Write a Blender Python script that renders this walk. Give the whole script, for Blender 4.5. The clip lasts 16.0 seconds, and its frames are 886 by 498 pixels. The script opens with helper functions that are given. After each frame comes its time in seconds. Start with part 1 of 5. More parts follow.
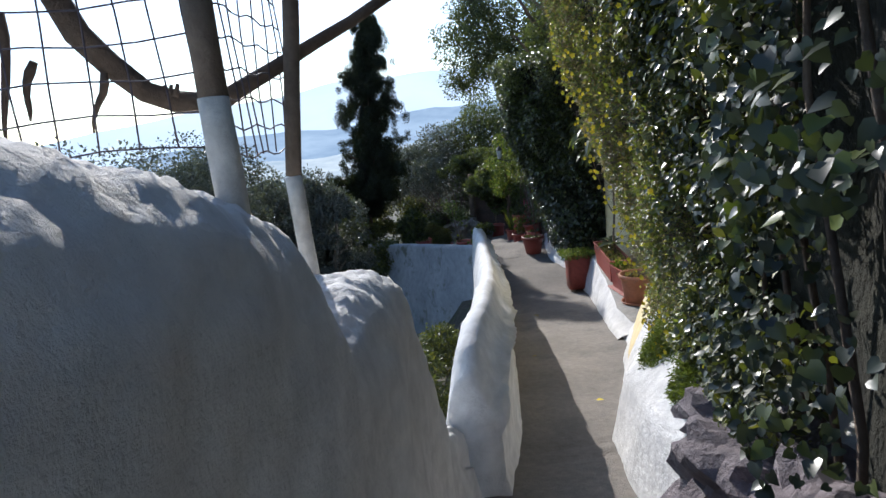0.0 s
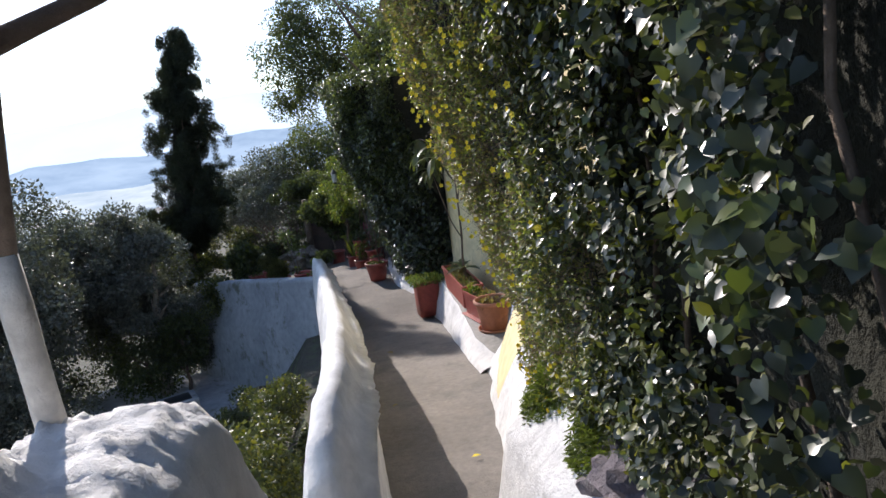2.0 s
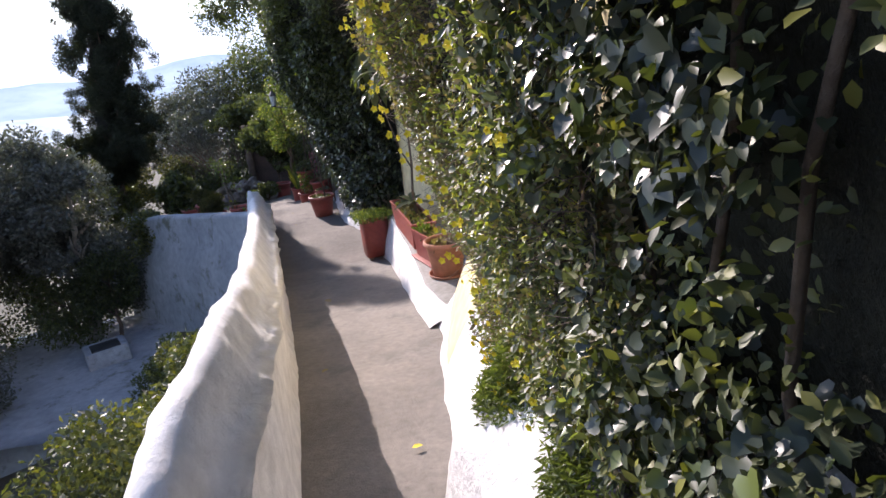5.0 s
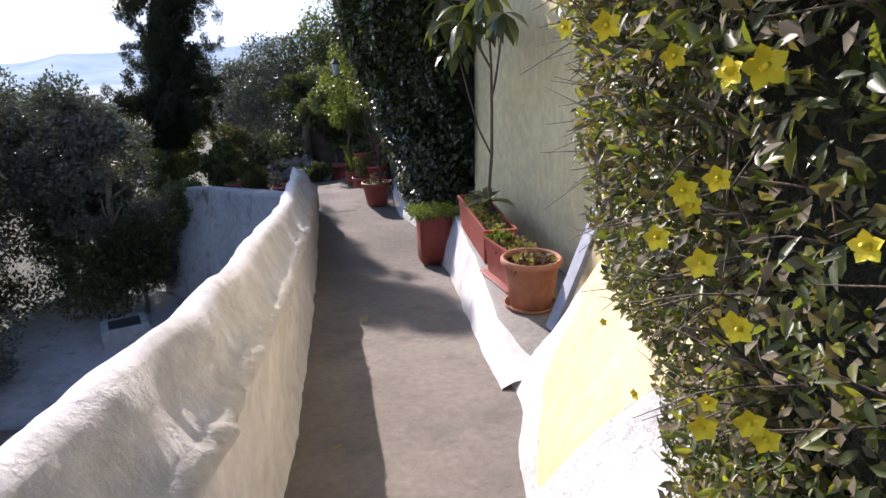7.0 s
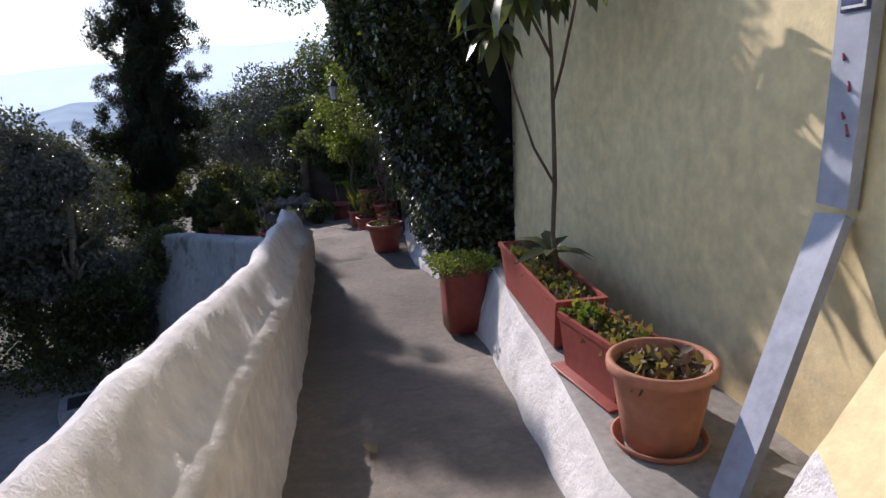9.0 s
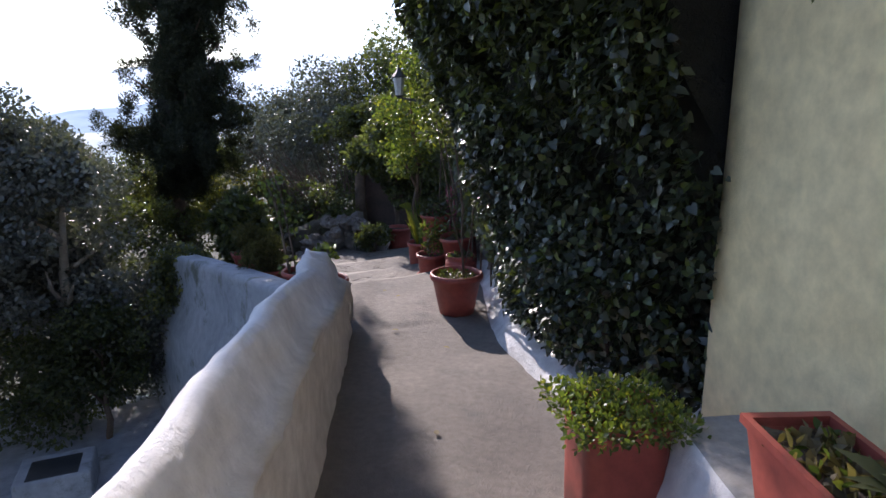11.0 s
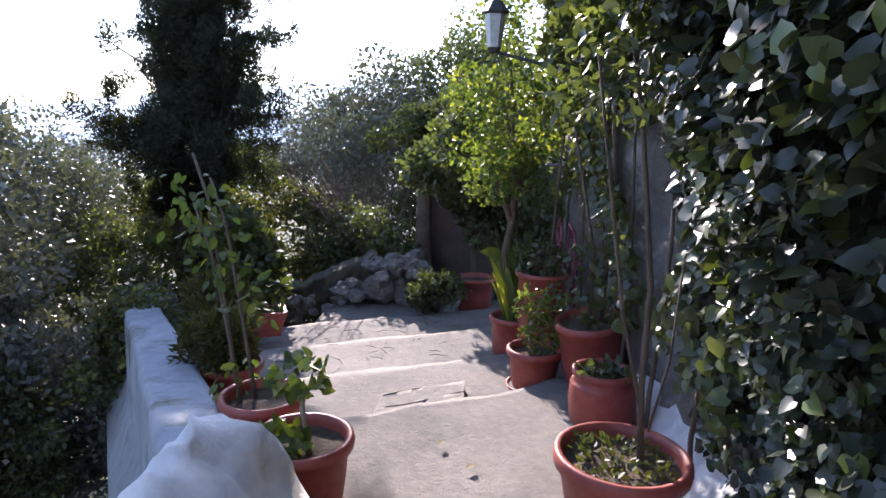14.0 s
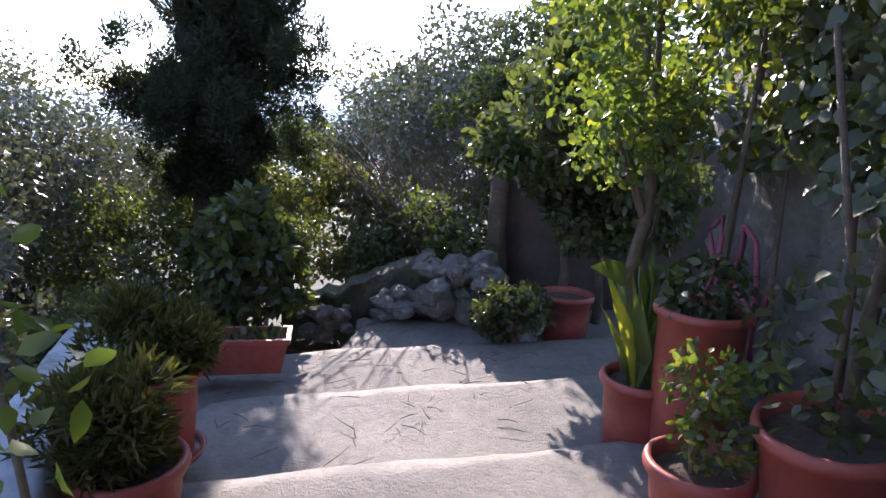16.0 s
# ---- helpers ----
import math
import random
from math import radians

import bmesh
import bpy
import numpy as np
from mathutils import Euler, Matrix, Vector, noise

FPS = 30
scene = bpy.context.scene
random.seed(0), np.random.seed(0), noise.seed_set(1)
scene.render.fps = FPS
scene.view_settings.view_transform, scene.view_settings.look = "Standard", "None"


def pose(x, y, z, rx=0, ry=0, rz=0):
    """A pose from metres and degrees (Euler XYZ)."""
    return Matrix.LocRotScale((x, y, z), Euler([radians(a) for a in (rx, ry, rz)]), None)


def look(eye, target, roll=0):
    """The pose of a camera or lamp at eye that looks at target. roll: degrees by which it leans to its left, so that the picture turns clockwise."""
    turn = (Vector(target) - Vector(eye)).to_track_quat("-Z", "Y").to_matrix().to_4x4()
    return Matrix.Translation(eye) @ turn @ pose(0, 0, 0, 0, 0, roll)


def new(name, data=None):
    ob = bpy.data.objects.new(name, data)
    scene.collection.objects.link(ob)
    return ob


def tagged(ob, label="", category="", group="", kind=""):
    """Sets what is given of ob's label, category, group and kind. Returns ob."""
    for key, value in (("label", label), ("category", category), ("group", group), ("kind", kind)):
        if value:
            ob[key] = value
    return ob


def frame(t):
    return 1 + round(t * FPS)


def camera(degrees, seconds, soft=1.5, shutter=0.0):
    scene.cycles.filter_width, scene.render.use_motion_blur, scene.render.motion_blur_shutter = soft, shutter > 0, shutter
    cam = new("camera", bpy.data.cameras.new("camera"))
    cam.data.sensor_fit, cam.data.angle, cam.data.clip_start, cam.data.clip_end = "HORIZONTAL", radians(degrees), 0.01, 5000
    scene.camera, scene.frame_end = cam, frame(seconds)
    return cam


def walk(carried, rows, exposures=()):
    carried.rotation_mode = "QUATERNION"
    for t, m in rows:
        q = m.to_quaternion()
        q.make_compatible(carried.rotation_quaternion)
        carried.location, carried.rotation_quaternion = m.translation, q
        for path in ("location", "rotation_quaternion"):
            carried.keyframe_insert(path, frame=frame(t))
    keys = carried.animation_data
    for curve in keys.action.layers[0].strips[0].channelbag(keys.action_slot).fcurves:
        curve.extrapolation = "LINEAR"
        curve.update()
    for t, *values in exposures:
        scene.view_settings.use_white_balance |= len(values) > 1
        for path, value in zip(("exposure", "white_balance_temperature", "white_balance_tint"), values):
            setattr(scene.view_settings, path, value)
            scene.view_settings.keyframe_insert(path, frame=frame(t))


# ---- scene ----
cam = camera(71.9, 16.0)
PATH = [
    (0, (0.506, 0.425, 1.248), (0.378, 2.382, 0.854), -5.7),
    (0.5, (0.442, 0.599, 1.234), (0.555, 2.555, 0.831), -3.1),
    (1, (0.491, 0.863, 1.238), (0.736, 2.831, 0.973), -6.9),
    (1.5, (0.5, 1.039, 1.253), (0.835, 2.978, 0.892), -9.2),
    (2, (0.486, 1.115, 1.27), (0.883, 3.036, 0.882), -7.0),
    (2.5, (0.464, 1.214, 1.255), (0.846, 3.131, 0.832), -7.9),
    (3, (0.459, 1.232, 1.26), (0.86, 3.129, 0.769), -10.7),
    (5.3, (0.876, 2.243, 1.021), (1.355, 4.085, 0.407), -5.8),
    (5.5, (0.897, 2.383, 1.0), (1.319, 4.247, 0.411), -5.1),
    (6, (0.975, 2.839, 0.839), (1.312, 4.701, 0.191), -4.7),
    (6.5, (0.981, 3.28, 0.732), (1.307, 5.161, 0.136), -5.3),
    (7, (1.037, 3.631, 0.673), (1.348, 5.511, 0.067), -1.5),
    (7.5, (1.056, 4.069, 0.602), (1.415, 5.957, 0.05), -1.4),
    (8, (1.07, 4.466, 0.55), (1.452, 6.343, -0.025), -2.1),
    (8.5, (1.113, 4.892, 0.463), (1.405, 6.792, -0.092), -2.8),
    (9, (1.132, 5.351, 0.399), (1.424, 7.265, -0.099), -3.4),
    (9.5, (1.128, 5.903, 0.394), (1.401, 7.81, -0.143), -7.0),
    (10, (1.206, 6.456, 0.351), (1.373, 8.389, -0.132), 0.9),
    (10.2, (1.205, 6.69, 0.348), (1.369, 8.632, -0.104), 0.2),
    (12.3, (1.137, 9.494, 0.019), (1.121, 11.441, -0.44), 1.2),
    (12.5, (1.137, 9.656, 0.006), (1.099, 11.601, -0.46), 1.3),
    (13, (1.133, 10.156, -0.025), (1.084, 12.097, -0.502), -1.1),
    (13.5, (1.128, 10.584, -0.07), (0.979, 12.535, -0.486), 1.2),
    (14, (1.067, 11.038, -0.103), (0.932, 12.998, -0.478), 1.4),
    (14.5, (1.041, 11.455, -0.167), (0.89, 13.415, -0.532), 1.8),
    (15, (1.007, 11.944, -0.219), (0.75, 13.878, -0.662), 1.3),
    (15.4, (0.969, 12.217, -0.261), (0.649, 14.148, -0.672), -0.1),
    (15.5, (0.935, 12.322, -0.277), (0.61, 14.253, -0.682), 1.0),
    (16, (0.902, 12.733, -0.363), (0.528, 14.656, -0.768), 2.5),
]
EXPOSURES = [(0.0, 0.65, 6150, 13), (1.0, 0.7, 6300, 14), (2.5, 0.9, 6500, 20), (5.3, 1.3, 6550, 26), (7.0, 1.1, 6600, 24), (8.0, 0.75, 6600, 24), (9.0, 0.55, 6500, 24), (10.2, 0.65, 6400, 24), (12.3, 1.8, 6400, 26), (13.5, 1.9, 6400, 26), (16.0, 2.0, 6350, 26)]
walk(cam, [(t, look(eye, target, roll)) for t, eye, target, roll in PATH], EXPOSURES)

# ---- world and sun ----
SUN_AZ, SUN_EL = radians(-20), radians(26.5)      # azimuth from +y, minus is to the left
world = bpy.data.worlds.new("world")
scene.world = world
world.use_nodes = True
wn = world.node_tree
sky = wn.nodes.new("ShaderNodeTexSky")
sky.sky_type, sky.sun_disc = "NISHITA", False
sky.sun_elevation, sky.sun_rotation = SUN_EL, SUN_AZ
sky.air_density, sky.dust_density, sky.ozone_density, sky.altitude = 1.0, 0.2, 1.5, 150
wn.links.new(sky.outputs["Color"], wn.nodes["Background"].inputs["Color"])
wn.nodes["Background"].inputs["Strength"].default_value = 0.14
lamp = bpy.data.lights.new("sun", "SUN")
lamp.energy, lamp.angle, lamp.color = 3.6, radians(0.55), (1.0, 0.95, 0.86)
sun = new("sun", lamp)
toward = Vector((math.sin(SUN_AZ) * math.cos(SUN_EL), math.cos(SUN_AZ) * math.cos(SUN_EL), math.sin(SUN_EL)))
sun.rotation_mode = "QUATERNION"
sun.rotation_quaternion = toward.to_track_quat("Z", "Y")
sun.location = (0, 0, 30)

# ---- materials ----
def mat_base(name, rough=0.8):
    m = bpy.data.materials.new(name)
    m.use_nodes = True
    nt = m.node_tree
    b = nt.nodes["Principled BSDF"]
    b.inputs["Roughness"].default_value = rough
    return m, nt, b


def coords(nt):
    return nt.nodes.new("ShaderNodeTexCoord").outputs["Object"]


def noise_node(nt, scale, detail=4, vec=None, rough=0.6):
    n = nt.nodes.new("ShaderNodeTexNoise")
    n.inputs["Scale"].default_value, n.inputs["Detail"].default_value = scale, detail
    n.inputs["Roughness"].default_value = rough
    nt.links.new(vec or coords(nt), n.inputs["Vector"])
    return n.outputs["Fac"]


def ramp(nt, fac, stops):
    r = nt.nodes.new("ShaderNodeValToRGB")
    el = r.color_ramp.elements
    while len(el) < len(stops):
        el.new(0.5)
    for e, (p, c) in zip(el, stops):
        e.position, e.color = p, (*c, 1)
    nt.links.new(fac, r.inputs["Fac"])
    return r.outputs["Color"]


def mix(nt, fac, a, b, mode="MIX"):
    n = nt.nodes.new("ShaderNodeMix")
    n.data_type, n.blend_type = "RGBA", mode
    for sock, v in ((n.inputs[0], fac), (n.inputs[6], a), (n.inputs[7], b)):
        if isinstance(v, (int, float)):
            sock.default_value = v
        elif isinstance(v, tuple):
            sock.default_value = (*v, 1)
        else:
            nt.links.new(v, sock)
    return n.outputs[2]


def bump(nt, b, height, strength, dist):
    n = nt.nodes.new("ShaderNodeBump")
    n.inputs["Strength"].default_value, n.inputs["Distance"].default_value = strength, dist
    nt.links.new(height, n.inputs["Height"])
    nt.links.new(n.outputs["Normal"], b.inputs["Normal"])


def surface(name, light, dark, rough=0.85, big=1.2, small=18.0, stain=None, stain_at=(0.62, 0.72), bump_scale=40.0, bump_dist=0.006, bump_strength=0.6):
    """Two scales of colour variation, optional stains, and fine relief."""
    m, nt, b = mat_base(name, rough)
    c = coords(nt)
    col = ramp(nt, noise_node(nt, big, 5, c), [(0.3, dark), (0.7, light)])
    fine = ramp(nt, noise_node(nt, small, 6, c), [(0.3, (0.72, 0.72, 0.72)), (0.7, (1.08, 1.08, 1.08))])
    col = mix(nt, 0.8, col, fine, "MULTIPLY")
    if stain:
        fac = ramp(nt, noise_node(nt, 2.7, 8, c, 0.7), [(stain_at[0], (0, 0, 0)), (stain_at[1], (1, 1, 1))])
        col = mix(nt, fac, col, stain)
    nt.links.new(col, b.inputs["Base Color"])
    bump(nt, b, noise_node(nt, bump_scale, 6, c, 0.7), bump_strength, bump_dist)
    return m


WHITE = surface("whitewash", (0.82, 0.81, 0.79), (0.66, 0.64, 0.61), 0.9, 1.5, 9.0, (0.42, 0.38, 0.33), (0.68, 0.82), 26.0, 0.013, 0.9)
WHITE_ROUGH = surface("rough whitewash", (0.84, 0.83, 0.81), (0.66, 0.65, 0.63), 0.9, 2.5, 14.0, (0.36, 0.33, 0.3), (0.66, 0.78), 30.0, 0.016, 1.0)
WHITE_CRUMBLE = surface("crumbling whitewash", (0.86, 0.85, 0.83), (0.72, 0.70, 0.67), 0.92, 2.5, 14.0, (0.40, 0.37, 0.34), (0.68, 0.80), 34.0, 0.014, 0.8)
# Stained whitewash, darkened and blued so its colour carries the shade.
WHITE_SHADED = surface("shaded whitewash", (0.47, 0.48, 0.50), (0.31, 0.325, 0.34), 0.9, 1.1, 8.0, (0.16, 0.17, 0.13), (0.55, 0.68), 24.0, 0.012, 0.7)
CONCRETE = surface("worn concrete", (0.27, 0.240, 0.206), (0.155, 0.137, 0.118), 0.85, 0.9, 22.0, (0.14, 0.13, 0.115), (0.54, 0.68), 50.0, 0.014, 0.9)
LEDGE = surface("grey ledge cement", (0.36, 0.34, 0.31), (0.24, 0.23, 0.21), 0.85, 2.0, 25.0, (0.15, 0.14, 0.12), (0.56, 0.7), 60.0, 0.006, 0.7)
YELLOW = surface("yellow plaster", (0.82, 0.69, 0.40), (0.74, 0.60, 0.33), 0.9, 1.3, 10.0, (0.62, 0.52, 0.30), (0.62, 0.8), 45.0, 0.004, 0.5)
CLAY = surface("terracotta clay", (0.50, 0.22, 0.13), (0.38, 0.15, 0.085), 0.75, 3.0, 20.0, (0.45, 0.32, 0.25), (0.62, 0.78), 60.0, 0.002, 0.4)
PLASTIC = surface("red brown plastic", (0.37, 0.085, 0.06), (0.29, 0.06, 0.045), 0.5, 3.0, 25.0, (0.36, 0.19, 0.15), (0.62, 0.8), 80.0, 0.001, 0.3)
SOIL = surface("potting soil", (0.16, 0.11, 0.075), (0.06, 0.045, 0.03), 0.95, 9.0, 40.0, (0.24, 0.2, 0.13), (0.55, 0.62), 50.0, 0.02, 1.0)
BARK = surface("brown bark", (0.17, 0.12, 0.085), (0.08, 0.055, 0.04), 0.9, 6.0, 40.0, None, (0, 1), 50.0, 0.01, 1.0)
PALE_BARK = surface("pale grey bark", (0.38, 0.34, 0.28), (0.22, 0.19, 0.15), 0.85, 6.0, 35.0, None, (0, 1), 50.0, 0.005, 0.8)
ROCK = surface("purple grey rock", (0.32, 0.27, 0.28), (0.13, 0.11, 0.12), 0.85, 4.0, 20.0, (0.45, 0.43, 0.42), (0.6, 0.7), 18.0, 0.04, 1.0)
STONE = surface("rubble stone", (0.30, 0.275, 0.25), (0.13, 0.115, 0.10), 0.9, 3.0, 18.0, (0.5, 0.48, 0.45), (0.6, 0.7), 20.0, 0.06, 1.0)
EARTH = surface("dry earth", (0.11, 0.092, 0.066), (0.05, 0.045, 0.032), 0.95, 0.6, 6.0, (0.10, 0.12, 0.05), (0.5, 0.62), 12.0, 0.05, 1.0)
PAINT_BLUE = surface("grey blue paint", (0.38, 0.42, 0.50), (0.31, 0.34, 0.41), 0.6, 3.0, 15.0, (0.55, 0.55, 0.55), (0.66, 0.8), 60.0, 0.002, 0.4)
WOOD_WHITE = surface("limewashed pole", (0.74, 0.71, 0.65), (0.52, 0.48, 0.42), 0.9, 5.0, 30.0, (0.35, 0.3, 0.25), (0.64, 0.72), 50.0, 0.006, 0.8)
WOOD_DARK = surface("weathered pole", (0.20, 0.155, 0.12), (0.10, 0.08, 0.065), 0.9, 6.0, 40.0, None, (0, 1), 60.0, 0.006, 0.9)
WIRE = surface("rusty wire", (0.10, 0.08, 0.10), (0.05, 0.04, 0.05), 0.6, 20.0, 60.0)
# Near-black tone that paints the shade deep inside foliage.
DARK = surface("foliage depth shade", (0.035, 0.035, 0.022), (0.014, 0.014, 0.010), 1.0, 3.0, 14.0, None, (0, 1), 10.0, 0.08, 1.0)
BROWN_WALL = surface("brown shutter wood", (0.13, 0.085, 0.07), (0.07, 0.048, 0.04), 0.8, 4.0, 20.0)
RED_PAINT = surface("red spray paint", (0.36, 0.08, 0.12), (0.26, 0.06, 0.09), 0.6, 8.0, 30.0)
FLOWER = surface("yellow petals", (0.90, 0.72, 0.02), (0.80, 0.58, 0.02), 0.6, 20.0, 60.0)
IRON = surface("dark iron", (0.05, 0.05, 0.05), (0.03, 0.03, 0.03), 0.5, 9.0, 60.0)


def leaf_mat(name, light, dark, rough=0.45, glow=0.35, yellow=None):
    """Foliage with a colour of its own for each leaf and light that passes through."""
    m, nt, b = mat_base(name, rough)
    geo = nt.nodes.new("ShaderNodeNewGeometry")
    stops = [(0.0, dark), (0.75, light)] + ([(0.97, yellow)] if yellow else [])
    col = ramp(nt, geo.outputs["Random Per Island"], stops)
    patch = ramp(nt, noise_node(nt, 1.7, 3), [(0.35, (0.65, 0.65, 0.65)), (0.65, (1.1, 1.1, 1.1))])
    col = mix(nt, 1.0, col, patch, "MULTIPLY")
    nt.links.new(col, b.inputs["Base Color"])
    b.inputs["Specular IOR Level"].default_value = 0.5
    tr = nt.nodes.new("ShaderNodeBsdfTranslucent")
    tcol = mix(nt, 1.0, col, (1.9, 2.0, 0.7), "MULTIPLY")
    nt.links.new(tcol, tr.inputs["Color"])
    ms = nt.nodes.new("ShaderNodeMixShader")
    ms.inputs[0].default_value = glow
    nt.links.new(b.outputs[0], ms.inputs[1])
    nt.links.new(tr.outputs[0], ms.inputs[2])
    nt.links.new(ms.outputs[0], nt.nodes["Material Output"].inputs["Surface"])
    return m


L_IVY = leaf_mat("glossy ivy leaf", (0.056, 0.070, 0.042), (0.020, 0.028, 0.018), 0.34, 0.15, (0.10, 0.13, 0.03))
L_HEDGE = leaf_mat("jasmine leaf", (0.150, 0.170, 0.052), (0.065, 0.085, 0.034), 0.40, 0.45, (0.26, 0.25, 0.05))
L_DRY = leaf_mat("dry twig leaf", (0.24, 0.19, 0.11), (0.11, 0.085, 0.05), 0.7, 0.3)
L_DRYPURPLE = leaf_mat("dull purple succulent leaf", (0.16, 0.09, 0.075), (0.08, 0.05, 0.04), 0.5, 0.15, (0.12, 0.14, 0.06))
L_OLIVE = leaf_mat("olive leaf", (0.165, 0.175, 0.155), (0.075, 0.085, 0.076), 0.5, 0.12)
L_CYPRESS = leaf_mat("cypress spray", (0.045, 0.055, 0.030), (0.02, 0.026, 0.016), 0.6, 0.2)
L_DARK = leaf_mat("dark shrub leaf", (0.100, 0.118, 0.055), (0.045, 0.058, 0.032), 0.36, 0.38, (0.10, 0.12, 0.03))
L_BRIGHT = leaf_mat("fresh green leaf", (0.125, 0.165, 0.045), (0.06, 0.09, 0.028), 0.4, 0.40, (0.25, 0.25, 0.05))
L_BUSH = leaf_mat("yellow green shrub leaf", (0.10, 0.115, 0.036), (0.045, 0.055, 0.024), 0.5, 0.25, (0.20, 0.19, 0.03))
L_WIRY = leaf_mat("wiry brown green", (0.13, 0.125, 0.05), (0.06, 0.06, 0.028), 0.6, 0.35)
L_FERN = leaf_mat("feathery green", (0.16, 0.20, 0.06), (0.08, 0.105, 0.035), 0.55, 0.4)


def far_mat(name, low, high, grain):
    """Distance with haze painted into its colour, which gives off its own pale light."""
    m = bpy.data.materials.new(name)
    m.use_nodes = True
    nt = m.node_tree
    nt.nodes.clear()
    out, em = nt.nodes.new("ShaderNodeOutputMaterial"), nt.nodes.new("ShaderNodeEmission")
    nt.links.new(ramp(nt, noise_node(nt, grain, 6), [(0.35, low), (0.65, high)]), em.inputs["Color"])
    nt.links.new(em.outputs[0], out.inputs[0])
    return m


# Aerial haze is mixed into these blues, and the hills shine unlit.
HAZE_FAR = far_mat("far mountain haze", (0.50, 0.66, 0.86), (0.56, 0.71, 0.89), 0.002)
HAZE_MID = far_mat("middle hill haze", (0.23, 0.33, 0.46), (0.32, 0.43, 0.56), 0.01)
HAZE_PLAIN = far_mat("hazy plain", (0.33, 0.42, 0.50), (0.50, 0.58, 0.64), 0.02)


# ---- mesh helpers ----
def mesh(name, verts, faces, material, smooth=True):
    me = bpy.data.meshes.new(name)
    me.from_pydata([tuple(v) for v in verts], [], faces)
    me.update()
    if smooth:
        me.polygons.foreach_set("use_smooth", [True] * len(me.polygons))
    me.materials.append(material)
    return me


def part(name, me, parent, label=""):
    ob = new(name, me)
    ob.parent = parent
    if label:
        ob["label"] = label
    return ob


def thing(name, label, category, group="", at=(0, 0, 0), turn=0, kind=""):
    ob = new(name)
    ob.empty_display_size = 0.1
    ob.matrix_basis = pose(*at, 0, 0, turn)
    return tagged(ob, label, category, group, kind)


def structure(name, me, label, category):
    return tagged(new(name, me), label, category, "", "structure")


def lump(p, scale, amount):
    v = Vector(p)
    return amount * noise.noise(v * scale)


def grid(nu, nv, f):
    """f(i, j) gives the place of the grid's point."""
    verts = [f(i, j) for i in range(nu) for j in range(nv)]
    faces = [(i * nv + j, (i + 1) * nv + j, (i + 1) * nv + j + 1, i * nv + j + 1) for i in range(nu - 1) for j in range(nv - 1)]
    return verts, faces


def curve_at(table, v):
    ks = [k for k, *_ in table]
    return [float(np.interp(v, ks, [row[n] for row in table])) for n in range(1, len(table[0]))]


def tube(points, radii, seg=8, wobble=0.0):
    """A closed bent tube through the points."""
    pts = [Vector(p) for p in points]
    verts, faces = [], []
    up = Vector((0.13, 0.31, 0.94))
    for n, p in enumerate(pts):
        d = (pts[min(n + 1, len(pts) - 1)] - pts[max(n - 1, 0)]).normalized()
        a = d.cross(up)
        a = a.normalized() if a.length > 0.05 else d.cross(Vector((1, 0, 0))).normalized()
        b = d.cross(a).normalized()
        for k in range(seg):
            w = 2 * math.pi * k / seg
            r = radii[n] * (1 + wobble * noise.noise(p * 9 + Vector((math.cos(w), math.sin(w), n))))
            verts.append(p + r * (math.cos(w) * a + math.sin(w) * b))
    for n in range(len(pts) - 1):
        for k in range(seg):
            q = (k + 1) % seg
            faces.append((n * seg + k, n * seg + q, (n + 1) * seg + q, (n + 1) * seg + k))
    faces.append(tuple(range(seg))[::-1])
    faces.append(tuple(range((len(pts) - 1) * seg, len(pts) * seg)))
    return verts, faces


def join(chunks):
    verts, faces = [], []
    for v, f in chunks:
        o = len(verts)
        verts += list(v)
        faces += [tuple(i + o for i in q) for q in f]
    return verts, faces


def lathe(profile, seg=28, ribs=0.0, rib_count=0):
    verts, faces = [], []
    for r, z in profile:
        for k in range(seg):
            w = 2 * math.pi * k / seg
            verts.append((r * math.cos(w), r * math.sin(w), z))
    n = len(profile)
    for i in range(n - 1):
        for k in range(seg):
            q = (k + 1) % seg
            faces.append((i * seg + k, i * seg + q, (i + 1) * seg + q, (i + 1) * seg + k))
    faces.append(tuple(range(seg))[::-1])
    return verts, faces


def box(cx, cy, cz, sx, sy, sz, bev=0.004):
    """A bevelled box as verts and faces."""
    bm = bmesh.new()
    bmesh.ops.create_cube(bm, size=1, matrix=Matrix.Translation((cx, cy, cz)) @ Matrix.Diagonal((sx, sy, sz, 1)))
    if bev:
        bmesh.ops.bevel(bm, geom=bm.edges[:], offset=bev, segments=2, profile=0.5, affect="EDGES")
    bm.verts.index_update()
    out = [v.co.copy() for v in bm.verts], [tuple(v.index for v in f.verts) for f in bm.faces]
    bm.free()
    return out


DIAMOND = ([(0, 0, 0), (-0.28, 0.5, 0.07), (0, 1, -0.04), (0.28, 0.5, 0.07)], [(0, 2, 1), (0, 3, 2)])
OVAL = ([(0, 0, 0), (-0.27, 0.33, 0.07), (-0.22, 0.7, 0.05), (0, 1, -0.08), (0.22, 0.7, 0.05), (0.27, 0.33, 0.07), (0, 0.5, -0.01)],
        [(0, 6, 1), (1, 6, 2), (2, 6, 3), (3, 6, 4), (4, 6, 5), (5, 6, 0)])
IVY = ([(0, 0.06, 0), (-0.26, -0.1, 0.05), (-0.48, 0.12, 0.10), (-0.38, 0.52, 0.07), (0, 1, -0.12), (0.38, 0.52, 0.07), (0.48, 0.12, 0.10), (0.26, -0.1, 0.05), (0, 0.42, 0.0)],
       [(0, 8, 1), (1, 8, 2), (2, 8, 3), (3, 8, 4), (4, 8, 5), (5, 8, 6), (6, 8, 7), (7, 8, 0)])
